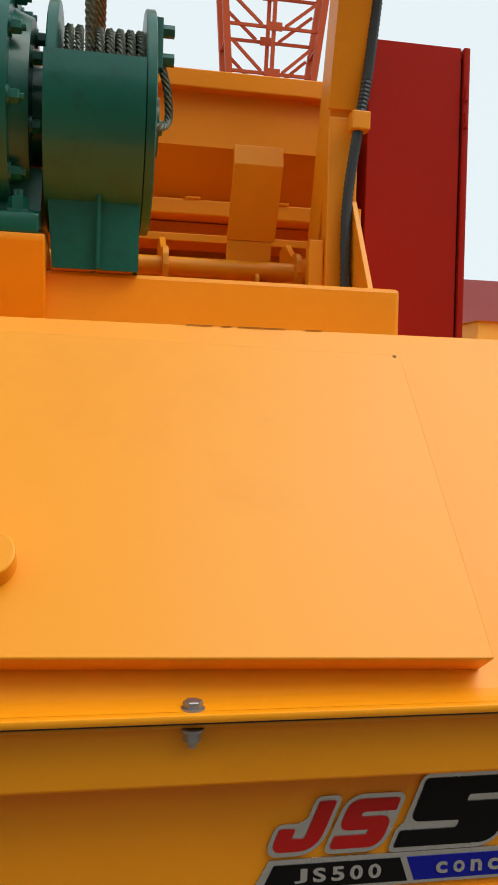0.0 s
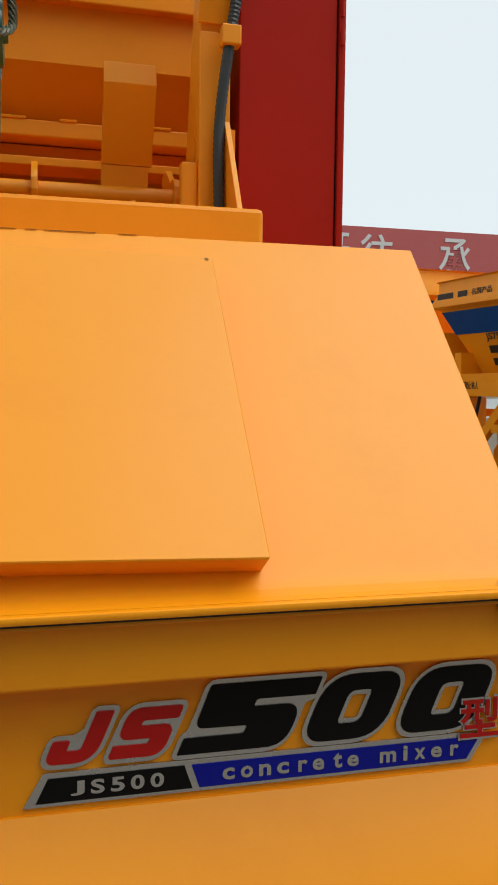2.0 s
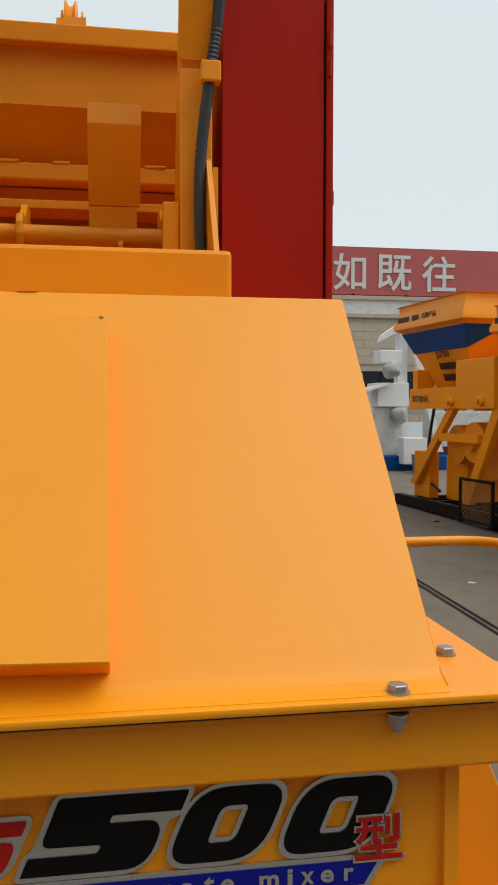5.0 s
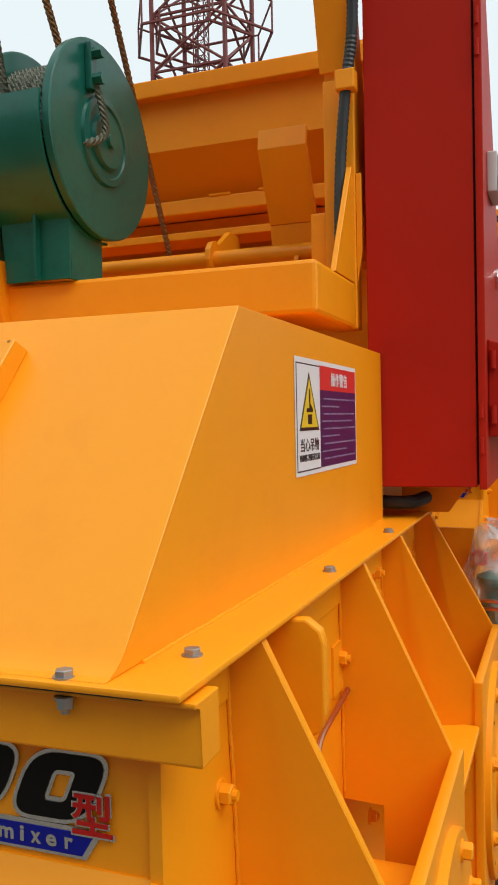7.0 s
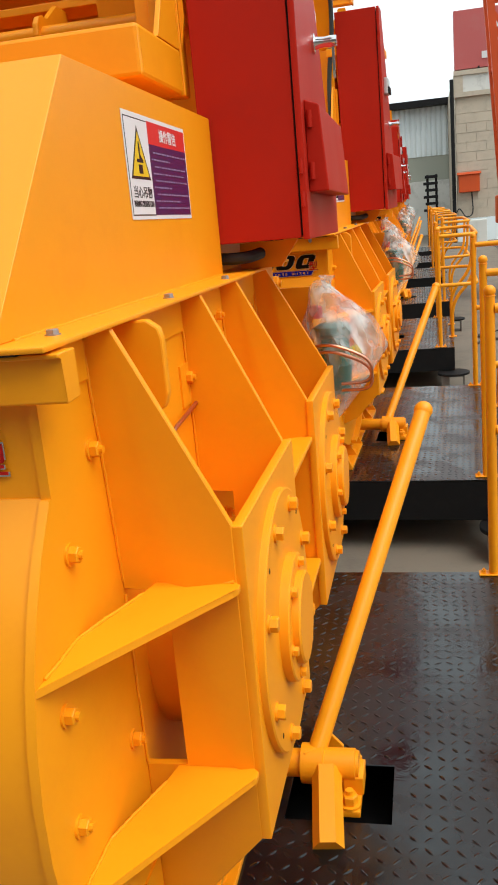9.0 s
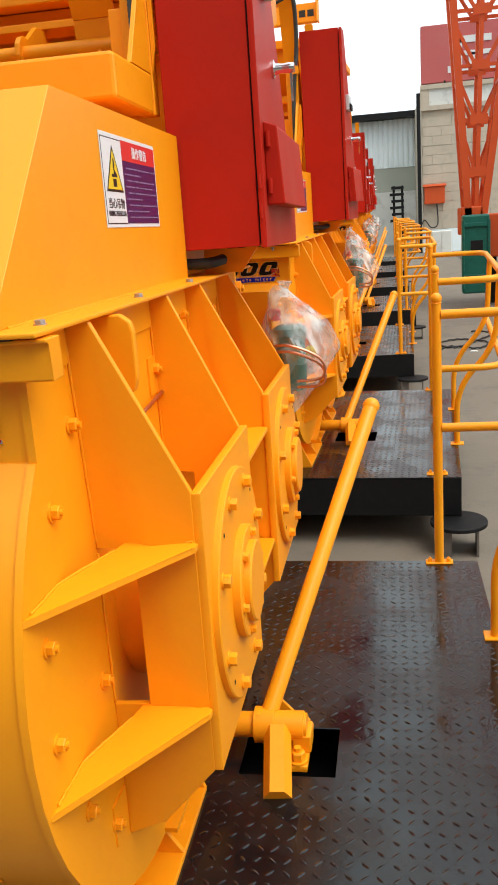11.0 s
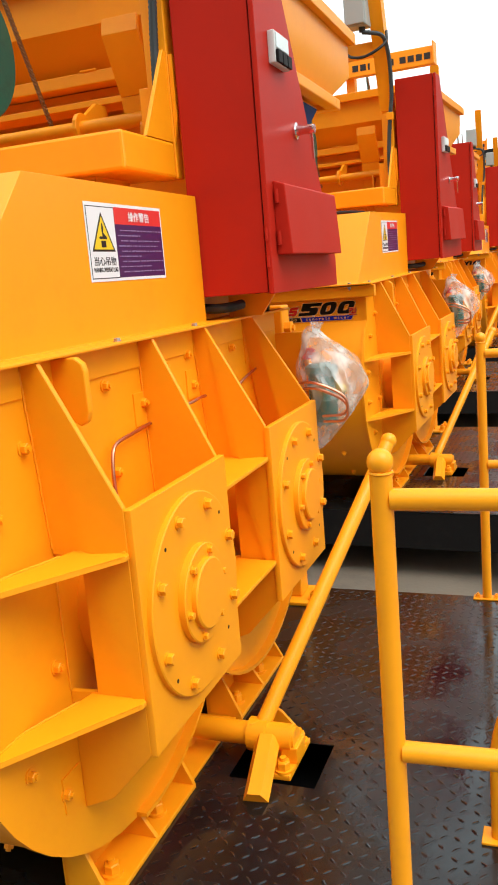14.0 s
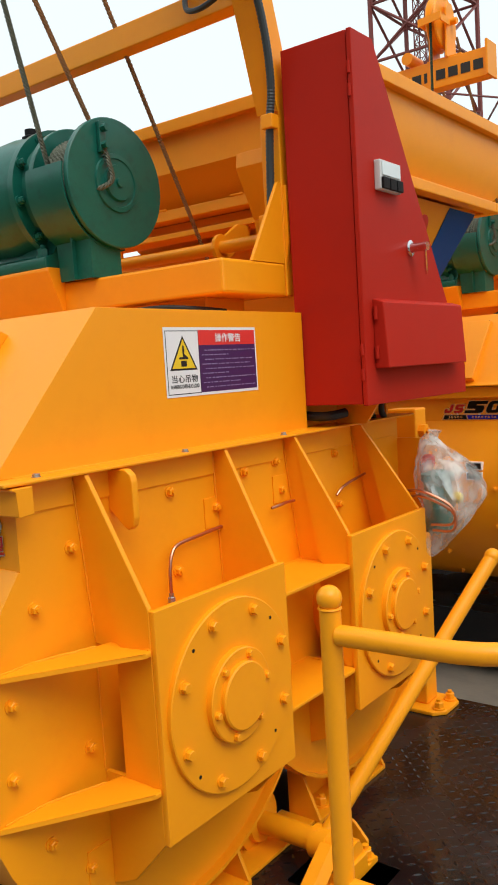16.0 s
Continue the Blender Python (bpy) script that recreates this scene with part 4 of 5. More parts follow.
def build_pump():
    g = thing("grease_pump", (0.72, 2.25, 1.0), "green electric grease pump with copper tubes", "grease pump", "grease pumps")
    UNIT.append(g)
    part("bracket", box(bmesh.new(), 0.60, 0.72, 2.262, 2.275, 0.98, 1.30, 0.002), YELLOW, g)
    part("body", lathe(bmesh.new(), (0.782, 2.205, 1.03), (0, 0, 1), [(-0.03, 0.042), (0.05, 0.05), (0.06, 0.045), (0.13, 0.045), (0.14, 0.054), (0.16, 0.054), (0.17, 0.03)], 24), GREEN, g)
    part("reservoir", lathe(bmesh.new(), (0.73, 2.25, 1.21), (0, 0, 1), [(0, 0.022), (0.03, 0.022), (0.036, 0.012)], 20), STK_RED, g, "red filler cap")
    part("gauge", ball(bmesh.new(), (0.84, 2.22, 1.11), 0.02), STK_YELLOW, g)
    for k, (dy, dz) in enumerate(((0, 0), (0.012, -0.02))):
        part("tube", hose(bmesh.new(), smooth_way([(0.72, 2.085, 1.15 + dz), (0.80, 2.055 + dy, 1.155 + dz), (0.885, 2.07 + dy, 1.11 + dz), (0.885, 2.08, 1.055 + dz), (0.81, 2.085 + dy, 1.045 + dz)], 30), 0.0045, 8), COPPER, g, "bare copper tube")
    pb = thing("plastic_bag", (0.80, 2.22, 1.0), "crumpled clear plastic bag pulled over the grease pump", "plastic bag", "plastic bags")
    UNIT.append(pb)
    bm = bmesh.new()
    bmesh.ops.create_icosphere(bm, subdivisions=5, radius=1)
    for v in bm.verts:
        p = v.co.copy()
        w = 0.60 + 0.62 * math.exp(-((p.z - 0.2) / 0.55) ** 2)
        f = 1 + 0.20 * noise.noise(p * 1.7 + Vector((3, 1, 7))) - 0.20 * abs(noise.noise(p * 2.3)) - 0.05 * abs(noise.noise(p * 5.5)) + 0.012 * noise.noise(p * 12)
        v.co = Vector((0.815 + p.x * 0.098 * w * f + 0.03 * (0.3 - p.z * p.z), 2.215 + p.y * 0.112 * w * f, 1.122 + p.z * 0.196 * (0.92 + 0.1 * f)))
        v.co.x -= 0.05 * max(0, p.z) + 0.03 * max(0, -p.z - 0.2)
        v.co.y -= 0.05 * max(0, -p.z - 0.1)
    film = part("film", bm, FILM, pb)
    part("gathered_neck", lathe(bmesh.new(), (0.770, 2.212, 1.285), (0.1, 0.0, 1), [(0, 0.030), (0.012, 0.017), (0.024, 0.012), (0.036, 0.018), (0.046, 0.024)], 14), FILM, film)


def build_sticker():
    st = thing("warning_sticker", (0.5875, 1.34, 1.51), "printed warning sticker with a yellow triangle and purple panel", "sticker", "warning stickers")
    UNIT.append(st)
    m = facing((0.5872, 1.158, 1.508), (0, 1, 0), (0, 0, 1))
    W, Hh = 0.362, 0.168
    def sheet(name, x0, x1, y0, y1, z, mat, label=""):
        return part(name, flat([(x0, y0), (x1, y0), (x1, y1), (x0, y1)], m, z, z + 0.0003), mat, st, label)
    sheet("backing", 0, W, 0, Hh, 0.0006, STK_WHITE)
    sheet("frame_line", 0.006, 0.126, 0.006, 0.160, 0.0010, STK_BLACK)
    sheet("white_panel", 0.008, 0.124, 0.008, 0.158, 0.0014, STK_WHITE)
    sheet("red_panel", 0.126, W - 0.005, 0.124, 0.161, 0.0010, STK_RED, "red heading panel")
    sheet("purple_panel", 0.126, W - 0.005, 0.007, 0.124, 0.0010, STK_PURPLE, "dark purple text panel")
    part("triangle", flat([(0.016, 0.064), (0.116, 0.064), (0.066, 0.148)], m, 0.0018, 0.0021), STK_BLACK, st)
    part("triangle", flat([(0.024, 0.0685), (0.108, 0.0685), (0.066, 0.139)], m, 0.0022, 0.0025), STK_YELLOW, st)
    part("hook_sign", flat([(0.064, 0.096), (0.062, 0.112), (0.064, 0.124), (0.068, 0.124), (0.070, 0.112), (0.068, 0.104), (0.080, 0.096), (0.082, 0.0945), (0.082, 0.0905), (0.050, 0.0905), (0.050, 0.0945), (0.052, 0.096)], m, 0.0026, 0.0028), STK_BLACK, st)
    part("hook_sign", flat([(0.056, 0.073), (0.076, 0.073), (0.076, 0.087), (0.056, 0.087)], m, 0.0026, 0.0028), STK_BLACK, st)
    def words(body, x, y, w, h, mat, fat=0.0):
        part("wording", lettering(body, w, h, m @ Matrix.Translation((x, y, 0.0018)), 0.0004, fat=fat), mat, st)
    words("操作警告", 0.190, 0.131, 0.105, 0.022, STK_WHITE, 0.012)
    words("当心吊物", 0.020, 0.034, 0.094, 0.019, STK_BLACK, 0.012)
    words("WARNING OVERHEAD LOAD", 0.014, 0.020, 0.105, 0.010, STK_BLACK, 0.02)
    rnd = random.Random(9)
    for k in range(9):
        y = 0.111 - k * 0.0115
        x = 0.136 if k % 2 else 0.147
        end = 0.345 if k % 2 == 0 else rnd.uniform(0.22, 0.33)
        bars = bmesh.new()
        while x < end:
            w = rnd.uniform(0.004, 0.016)
            bb = flat([(x, y - 0.0013), (x + w, y - 0.0013), (x + w, y + 0.0013), (x, y + 0.0013)], m, 0.0016, 0.0018)
            me = bpy.data.meshes.new("t")
            bb.to_mesh(me)
            bb.free()
            bars.from_mesh(me)
            bpy.data.meshes.remove(me)
            x += w + rnd.choice((0.002, 0.0035, 0.006))
        part("small_print", bars, STK_LILAC, st)


def ribbon(path, w, closed, m, z0, z1):
    """A flat band of width w along a way in the plane of m."""
    bm = bmesh.new()
    pts = [Vector((p[0], p[1])) for p in path]
    n = len(pts)
    rows = []
    for i, p in enumerate(pts):
        a = pts[i - 1] if (i or closed) else p
        b = pts[(i + 1) % n] if (i < n - 1 or closed) else p
        d1, d2 = (p - a), (b - p)
        d1 = d1.normalized() if d1.length > 1e-9 else d2.normalized()
        d2 = d2.normalized() if d2.length > 1e-9 else d1
        t = (d1 + d2).normalized()
        nr = Vector((-t.y, t.x))
        k = w / 2 / max(0.5, nr.dot(Vector((-d1.y, d1.x))))
        rows.append([bm.verts.new(m @ Vector((*(p + nr * k * u), z))) for u, z in ((1, z0), (1, z1), (-1, z1), (-1, z0))])
    pairs = list(zip(rows, rows[1:])) + ([(rows[-1], rows[0])] if closed else [])
    for a, b in pairs:
        for k in range(4):
            bm.faces.new((a[k], b[k], b[(k + 1) % 4], a[(k + 1) % 4]))
    if not closed:
        bm.faces.new(rows[0]), bm.faces.new(rows[-1][::-1])
    return bm


# outlines of the badge's characters in their own box: x, y, corner radius; then the wider silver shape under them
GLYPHS = {
    "0": ([(0.05, 0, 0.34), (0.05, 1, 0.46), (0.95, 1, 0.34), (0.95, 0, 0.46)], [(0.37, 0.25, 0.09), (0.37, 0.75, 0.13), (0.64, 0.75, 0.09), (0.64, 0.25, 0.13)]),
    "5": ([(-0.03, 1, 0.06), (1.0, 1, 0.03), (1.0, 0.74, 0.02), (0.45, 0.74, 0.04), (0.45, 0.63, 0.04), (0.90, 0.63, 0.26), (0.90, 0, 0.40), (-0.08, 0, 0.02), (-0.08, 0.24, 0.02), (0.46, 0.24, 0.05), (0.46, 0.36, 0.05), (-0.02, 0.37, 0.14)],
          [(-0.03, 1, 0.06), (1.0, 1, 0.04), (1.0, 0.74, 0.04), (0.89, 0.66, 0.08), (0.90, 0, 0.40), (-0.08, 0, 0.03), (-0.08, 0.24, 0.03), (-0.03, 0.33, 0.06)]),
    "S": ([(0.03, 1, 0.28), (1.0, 1, 0.08), (1.0, 0.74, 0.04), (0.36, 0.74, 0.05), (0.36, 0.63, 0.05), (0.97, 0.63, 0.22), (0.97, 0, 0.30), (0, 0, 0.08), (0, 0.26, 0.04), (0.62, 0.26, 0.05), (0.62, 0.37, 0.05), (0.03, 0.37, 0.22)],
          [(0.03, 1, 0.28), (1.0, 1, 0.10), (0.98, 0, 0.30), (0, 0, 0.10)]),
    "J": ([(0.60, 1, 0.04), (0.95, 1, 0.04), (0.95, 0, 0.42), (0, 0, 0.32), (0, 0.46, 0.05), (0.33, 0.46, 0.05), (0.33, 0.25, 0.04), (0.60, 0.25, 0.06)],
          [(0.60, 1, 0.04), (0.95, 1, 0.04), (0.95, 0, 0.42), (0, 0, 0.32), (0, 0.46, 0.06), (0.40, 0.46, 0.08), (0.60, 0.62, 0.08)]),
}


def outline(corners, h, w, grow, steps=7):
    """A closed clockwise way with rounded corners, pushed outwards by grow."""
    pts = [(Vector((x * w, y * h)), r * h) for x, y, r in corners]
    n, way = len(pts), []
    for i, (p, r) in enumerate(pts):
        a, b = pts[i - 1][0], pts[(i + 1) % n][0]
        d = min(r, (a - p).length * 0.48, (b - p).length * 0.48)
        s0, s1 = p + (a - p).normalized() * d, p + (b - p).normalized() * d
        for k in range(steps + 1):
            u = k / steps
            way.append(s0 * (1 - u) ** 2 + p * 2 * u * (1 - u) + s1 * u * u)
    out = []
    for i, p in enumerate(way):
        t = (way[(i + 1) % len(way)] - way[i - 1]).normalized()
        out.append(p + Vector((-t.y, t.x)) * grow)
    return out


def ring_plate(outer, inner, m, z0, z1):
    bm = bmesh.new()
    rows = [[bm.verts.new(m @ Vector((p.x, p.y, z))) for p, z in ((a, z0), (a, z1), (b, z1), (b, z0))] for a, b in zip(outer, inner)]
    for i in range(len(rows)):
        a, b = rows[i - 1], rows[i]
        for k in range(4):
            bm.faces.new((a[k], b[k], b[(k + 1) % 4], a[(k + 1) % 4]))
    return bm


def build_decal():
    dc = thing("model_badge", (0.35, 0.688, 1.25), "raised model badge with red and black letters edged in silver", "badge", "model badges")
    UNIT.append(dc)
    m = facing((0.134, 0.6895, 1.206), (1, 0, 0), (0, 0, 1))
    def plate(name, pts, z0, z1, mat):
        return part(name, flat(pts, m, z0, z1), mat, dc)
    plate("silver_strip", [(0.0, 0.001), (0.402, 0.001), (0.419, 0.027), (0.385, 0.029), (0.016, 0.029)], 0.0003, 0.0022, SILVER)
    plate("black_strip", [(0.010, 0.004), (0.140, 0.004), (0.133, 0.0245), (0.020, 0.0245)], 0.0022, 0.0028, DEC_BLACK)
    plate("blue_strip", [(0.146, 0.004), (0.398, 0.004), (0.411, 0.0245), (0.139, 0.0245)], 0.0022, 0.0028, DEC_BLUE)
    def words(body, x, y, w, h, z, mat, fat=0.0):
        part("lettering", lettering(body, w, h, m @ Matrix.Translation((x, y, z)), 0.0006, 0, fat), mat, dc)
    for k, ch in enumerate("JS500"):
        words(ch, 0.038 + k * 0.0165, 0.0085, 0.0115, 0.0125, 0.0028, SILVER, 0.03)
    for k, ch in enumerate("concrete mixer"):
        if ch != " ":
            w, h = (0.0045 if ch == "i" else 0.016 if ch == "m" else 0.0085 if ch in "rt" else 0.0108), (0.014 if ch in "ti" else 0.0105)
            words(ch, 0.166 + k * 0.0163 + (0.003 if ch in "rt" else 0.005 if ch == "i" else -0.0015 if ch == "m" else 0), 0.0085, w, h, 0.0028, SILVER, 0.03)
    for k, (ch, x, y, w, h, mat) in enumerate((("J", 0.016, 0.036, 0.043, 0.042, DEC_RED), ("S", 0.068, 0.036, 0.047, 0.042, DEC_RED), ("5", 0.134, 0.034, 0.097, 0.059, DEC_BLACK), ("0", 0.232, 0.034, 0.083, 0.059, DEC_BLACK), ("0", 0.321, 0.034, 0.086, 0.059, DEC_BLACK))):
        main, under = GLYPHS[ch]
        e = 0.0043
        sh = lambda q: [Vector((x + p.x + 0.42 * p.y, y + p.y)) for p in q]
        if ch == "0":
            edge = ring_plate(sh(outline(main, h, w, e)), sh(outline(under, h, w, -e)), m, 0.0006, 0.0024 + 0.00004 * k)
            face = ring_plate(sh(outline(main, h, w, 0)), sh(outline(under, h, w, 0)), m, 0.0022, 0.0034 + 0.00003 * k)
        else:
            edge = flat([tuple(p) for p in sh(outline(under, h, w, e))], m, 0.0006, 0.0024 + 0.00004 * k)
            face = flat([tuple(p) for p in sh(outline(main, h, w, 0))], m, 0.0022, 0.0034 + 0.00003 * k)
        part("letter_edge", edge, SILVER, dc)
        part("letter", face, mat, dc)
    part("letter_edge", lettering("型", 0.044, 0.041, m @ Matrix.Translation((0.388, 0.0225, 0.0034)), 0.0007, 0, 0.03), SILVER, dc)
    part("letter", lettering("型", 0.040, 0.037, m @ Matrix.Translation((0.390, 0.0245, 0.0041)), 0.0007, 0, 0.015), DEC_RED, dc)


def build_hoist_frame():
    f = thing("hoist_gantry", (0, 3.8, 0.0), "yellow hoist gantry beam with black lettering on two posts", "gantry", "gantries")
    UNIT.append(f)
    bm = part("top_beam", box(bmesh.new(), -0.95, 0.42, 3.71, 3.79, 2.888, 3.02, 0.004), YELLOW, f)
    for x in (-0.95, -0.30):
        part("post", box(bmesh.new(), x, x + 0.07, 3.792, 3.86, -0.05, 3.01, 0.004), YELLOW, f)
    part("end_cap", box(bmesh.new(), 0.422, 0.434, 3.69, 3.81, 2.888, 3.05, 0.002), YELLOW, f)
    for k in range(10):
        x = -0.22 + k * 0.064
        w = 0.048 if k not in (2, 5) else 0.016
        part("lettering", box(bmesh.new(), x, x + w, 3.7075, 3.7098, 2.925, 2.972), LETTER, bm)


def build_pulley():
    p = thing("pulley_block", (0.205, 3.75, 3.02), "yellow grooved rope pulley in a plate fork on the gantry beam", "pulley")
    c = (0.355, 3.34, 3.02)
    BASE[p] = Vector((0.38, 3.34, 2.845))
    wheel = part("wheel", lathe(bmesh.new(), c, (1, 0, 0), [(-0.026, 0.03), (-0.026, 0.125), (-0.020, 0.130), (-0.008, 0.108), (0.008, 0.108), (0.020, 0.130), (0.026, 0.125), (0.026, 0.03)], 48), YELLOW, p)
    part("axle", rod(bmesh.new(), (0.30, *c[1:]), (0.44, *c[1:]), 0.016, 16), YELLOW, wheel)
    for x in (0.312, 0.396):
        pl = part("fork_plate", prism(bmesh.new(), [(3.28, 2.846), (3.40, 2.846), (3.385, 3.08), (3.36, 3.11), (3.32, 3.11), (3.295, 3.08)], "x", x, x + 0.010, 0.002), YELLOW, p)
    part("strap", prism(bmesh.new(), [(0.300, 2.985), (0.300, 3.02), (0.42, 3.03), (0.42, 2.995)], "y", 3.195, 3.201), YELLOW, p)
    for x in (0.300, 0.4125):
        part("strap_end", box(bmesh.new(), x, x + 0.007, 3.201, 3.30, 2.99, 3.022), YELLOW, p)
    part("base_plate", box(bmesh.new(), 0.29, 0.47, 3.305, 3.375, 2.8452, 2.853, 0.002), YELLOW, p)
    part("rope", strand(bmesh.new(), line((0.352, 3.226, 3.02), (0.348, 3.226, 2.60), 40), 0.007), GREEN_ROPE, p, "green greased rope over the pulley")
    part("stub_tube", rod(bmesh.new(), (0.20, 3.27, 2.882), (0.20, 3.40, 2.882), 0.030, 20), YELLOW, p)


mixer = build_mixer()
build_column(mixer)
build_hoist_frame()
build_pulley()
build_cabinet()
build_winch()
build_ropes()
build_skip()
build_skid()
build_lever()
build_railing()
build_pump()
build_sticker()
build_decal()

# the row behind: each mixer with all that it carries, as it stands
PIVOT = Vector((0.6, 1.4, 0.2))
for off, yaw, pit in (((0.056, 2.943, 0.057), -2.9, 1.3), ((-0.085, 6.45, 0.115), -1.2, 0.8), ((0.02, 9.65, 0.175), 0, 0.8), ((0.0, 12.9, 0.235), 0.6, 0.8), ((0.02, 16.1, 0.295), -0.5, 0.8), ((0.0, 19.4, 0.355), 0, 0.8)):
    turn = Matrix.Translation(PIVOT + Vector(off)) @ Euler((radians(pit), 0, radians(yaw))).to_matrix().to_4x4() @ Matrix.Translation(-PIVOT)
    for ob in UNIT:
        copy_thing(ob, turn @ ob.matrix_basis)

# ---- the yard ----
SLOPE = 0.0185


def ground_z(y):
    return -0.15 + SLOPE * max(0.0, y)


def build_yard():
    bm = bmesh.new()
    rows = []
    for y in (-400, -60, 0, 20, 40, 120, 900):
        rows.append([bm.verts.new((x, y, ground_z(min(y, 40)))) for x in (-900, -60, 60, 900)])
    for a, b in zip(rows, rows[1:]):
        for i in range(3):
            bm.faces.new((a[i], a[i + 1], b[i + 1], b[i]))
    me = finish(bm, "ground", CONCRETE, False)
    tagged(new("ground", me), "grey stained concrete yard", "ground", kind="structure")
    # sunken rail-like joint across the yard
    bm = bmesh.new()
    for x in (3.1, 3.16):
        vs = [bm.verts.new((x + dx + 0.0 * y, y, ground_z(y) + 0.006)) for y, dx in ((1, 0), (1, 0.03), (26, 0.03), (26, 0))]
        bm.faces.new(vs)
    tagged(new("drain_joint", finish(bm, "drain_joint", BLACK, False)), "dark sunken joint in the concrete", "joint", kind="structure")


build_yard()

def lattice(bm, x0, x1, y0, y1, z0, z1, bay, r, lean=0.0):
    """A four-chord tower with struts and crossed braces."""
    cs = [(x0, y0), (x1, y0), (x1, y1), (x0, y1)]
    for x, y in cs:
        rod(bm, (x, y, z0), (x + lean, y, z1), r, 6)
    n = max(1, round((z1 - z0) / bay))
    for i in range(n):
        a, b = z0 + (z1 - z0) * i / n, z0 + (z1 - z0) * (i + 1) / n
        la, lb = lean * i / n, lean * (i + 1) / n
        for k in range(4):
            p, q = cs[k], cs[(k + 1) % 4]
            rod(bm, (p[0] + la, p[1], a), (q[0] + la, q[1], a), r * 0.6, 5)
            rod(bm, (p[0] + la, p[1], a), (q[0] + lb, q[1], b), r * 0.55, 5)
            rod(bm, (q[0] + la, q[1], a), (p[0] + lb, p[1], b), r * 0.55, 5)
    return bm


def build_towers():
    x, y, w, top = -10.3, 26.5, 1.3, 26
    t = thing("tower_crane", (x, y, ground_z(y)), "dark red lattice tower crane mast with work platforms", "tower crane")
    part("mast", lattice(bmesh.new(), x - w, x + w, y - w, y + w, ground_z(y), top, 1.9, 0.085), TOWER, t)
    part("ladder", lattice(bmesh.new(), x - 0.25, x + 0.15, y - 0.3, y + 0.1, ground_z(y), top, 0.5, 0.025), TOWER, t)
    for z in (8.6, 14.4):
        pf = bmesh.new()
        for s in (1.0, 0.72):
            pts = [(x + 1.9 * w * s * math.cos(radians(a)), y + 1.9 * w * s * math.sin(radians(a))) for a in range(0, 360, 60)]
            for p, q in zip(pts, pts[1:] + pts[:1]):
                rod(pf, (*p, z), (*q, z), 0.05, 5)
                rod(pf, (*p, z + 1.0 * s), (*q, z + 1.0 * s), 0.035, 5)
                rod(pf, (*p, z), (*p, z + 1.0 * s), 0.035, 5)
        part("platform", pf, TOWER, t)
    part("joint_sleeve", box(bmesh.new(), x - w - 0.12, x + w + 0.12, y - w - 0.12, y + w + 0.12, 7.3, 7.55), TOWER, t)
    m = thing("construction_hoist_mast", (2.7, 13.5, ground_z(13.5)), "orange-red lattice mast section on its drive base", "lattice mast")
    g = ground_z(13.5)
    def bar(name, p, q, w, d, y):
        """A flat bar from p to q (x, z), w wide and d deep."""
        p, q = Vector(p), Vector(q)
        n = Vector((-(q - p).y, (q - p).x)).normalized() * w / 2
        part(name, prism(bmesh.new(), [tuple(p + n), tuple(q + n), tuple(q - n), tuple(p - n)], "y", y, y + d), MAST, m)
    def chord(side, z):
        return 2.433 + 0.031 * (z - 1.62) + side * (0.128 + 0.100 * (z - 1.62))
    for y in (13.30, 13.85):
        for side in (-1, 1):
            bar("chord", (chord(side, 1.45), 1.45), (chord(side, 11.5), 11.5), 0.105, 0.10, y)
        bar("centre_post", (chord(0, 1.45), 1.45), (chord(0, 11.5), 11.5), 0.06, 0.06, y + 0.02)
        for k in range(12):
            z = 2.126 + 0.752 * k
            bar("tie", (chord(-1, z), z), (chord(1, z), z), 0.05, 0.03, y + 0.036)
            bar("node_plate", (chord(0, z) - 0.13, z), (chord(0, z) + 0.13, z), 0.14, 0.014, y + 0.004)
            for side in (-1, 1):
                bar("diagonal", (chord(0.25 * side, z), z + 0.03), (chord(0.9 * side, z + 0.5), z + 0.5), 0.05, 0.03, y + 0.037)
    for z in (1.9, 3.4, 4.9, 6.4, 7.9, 9.4, 10.9):
        for side in (-1, 1):
            part("strut", box(bmesh.new(), chord(side, z) - 0.03, chord(side, z) + 0.03, 13.402, 13.848, z, z + 0.05), MAST, m)
    part("base_frame", box(bmesh.new(), 2.55, 3.9, 13.2, 14.4, 0.85, 1.5, 0.02), MAST, m)
    part("base_frame", box(bmesh.new(), 2.20, 2.54, 13.3, 14.0, 1.2, 1.62, 0.02), MAST, m)
    for x in (2.7, 3.8):
        part("leg", box(bmesh.new(), x - 0.08, x + 0.08, 13.7, 13.86, g, 0.85), BLACK, m)
    dm = part("drive_motor", box(bmesh.new(), 2.20, 2.60, 13.05, 13.298, g + 0.22, 1.50, 0.03), GREEN, m, "green cast drive motor")
    part("side_rib", box(bmesh.new(), 2.19, 2.23, 13.02, 13.05, g + 0.30, 1.42, 0.008), GREEN, dm)
    part("side_rib", box(bmesh.new(), 2.57, 2.61, 13.02, 13.05, g + 0.30, 1.42, 0.008), GREEN, dm)
    part("cross_rib", box(bmesh.new(), 2.232, 2.568, 13.025, 13.05, 1.32, 1.38, 0.006), GREEN, dm)
    part("cross_rib", box(bmesh.new(), 2.232, 2.568, 13.025, 13.05, 0.55, 0.61, 0.006), GREEN, dm)
    part("name_plate", box(bmesh.new(), 2.32, 2.50, 13.035, 13.05, 0.92, 1.12, 0.004), BLACK, dm)


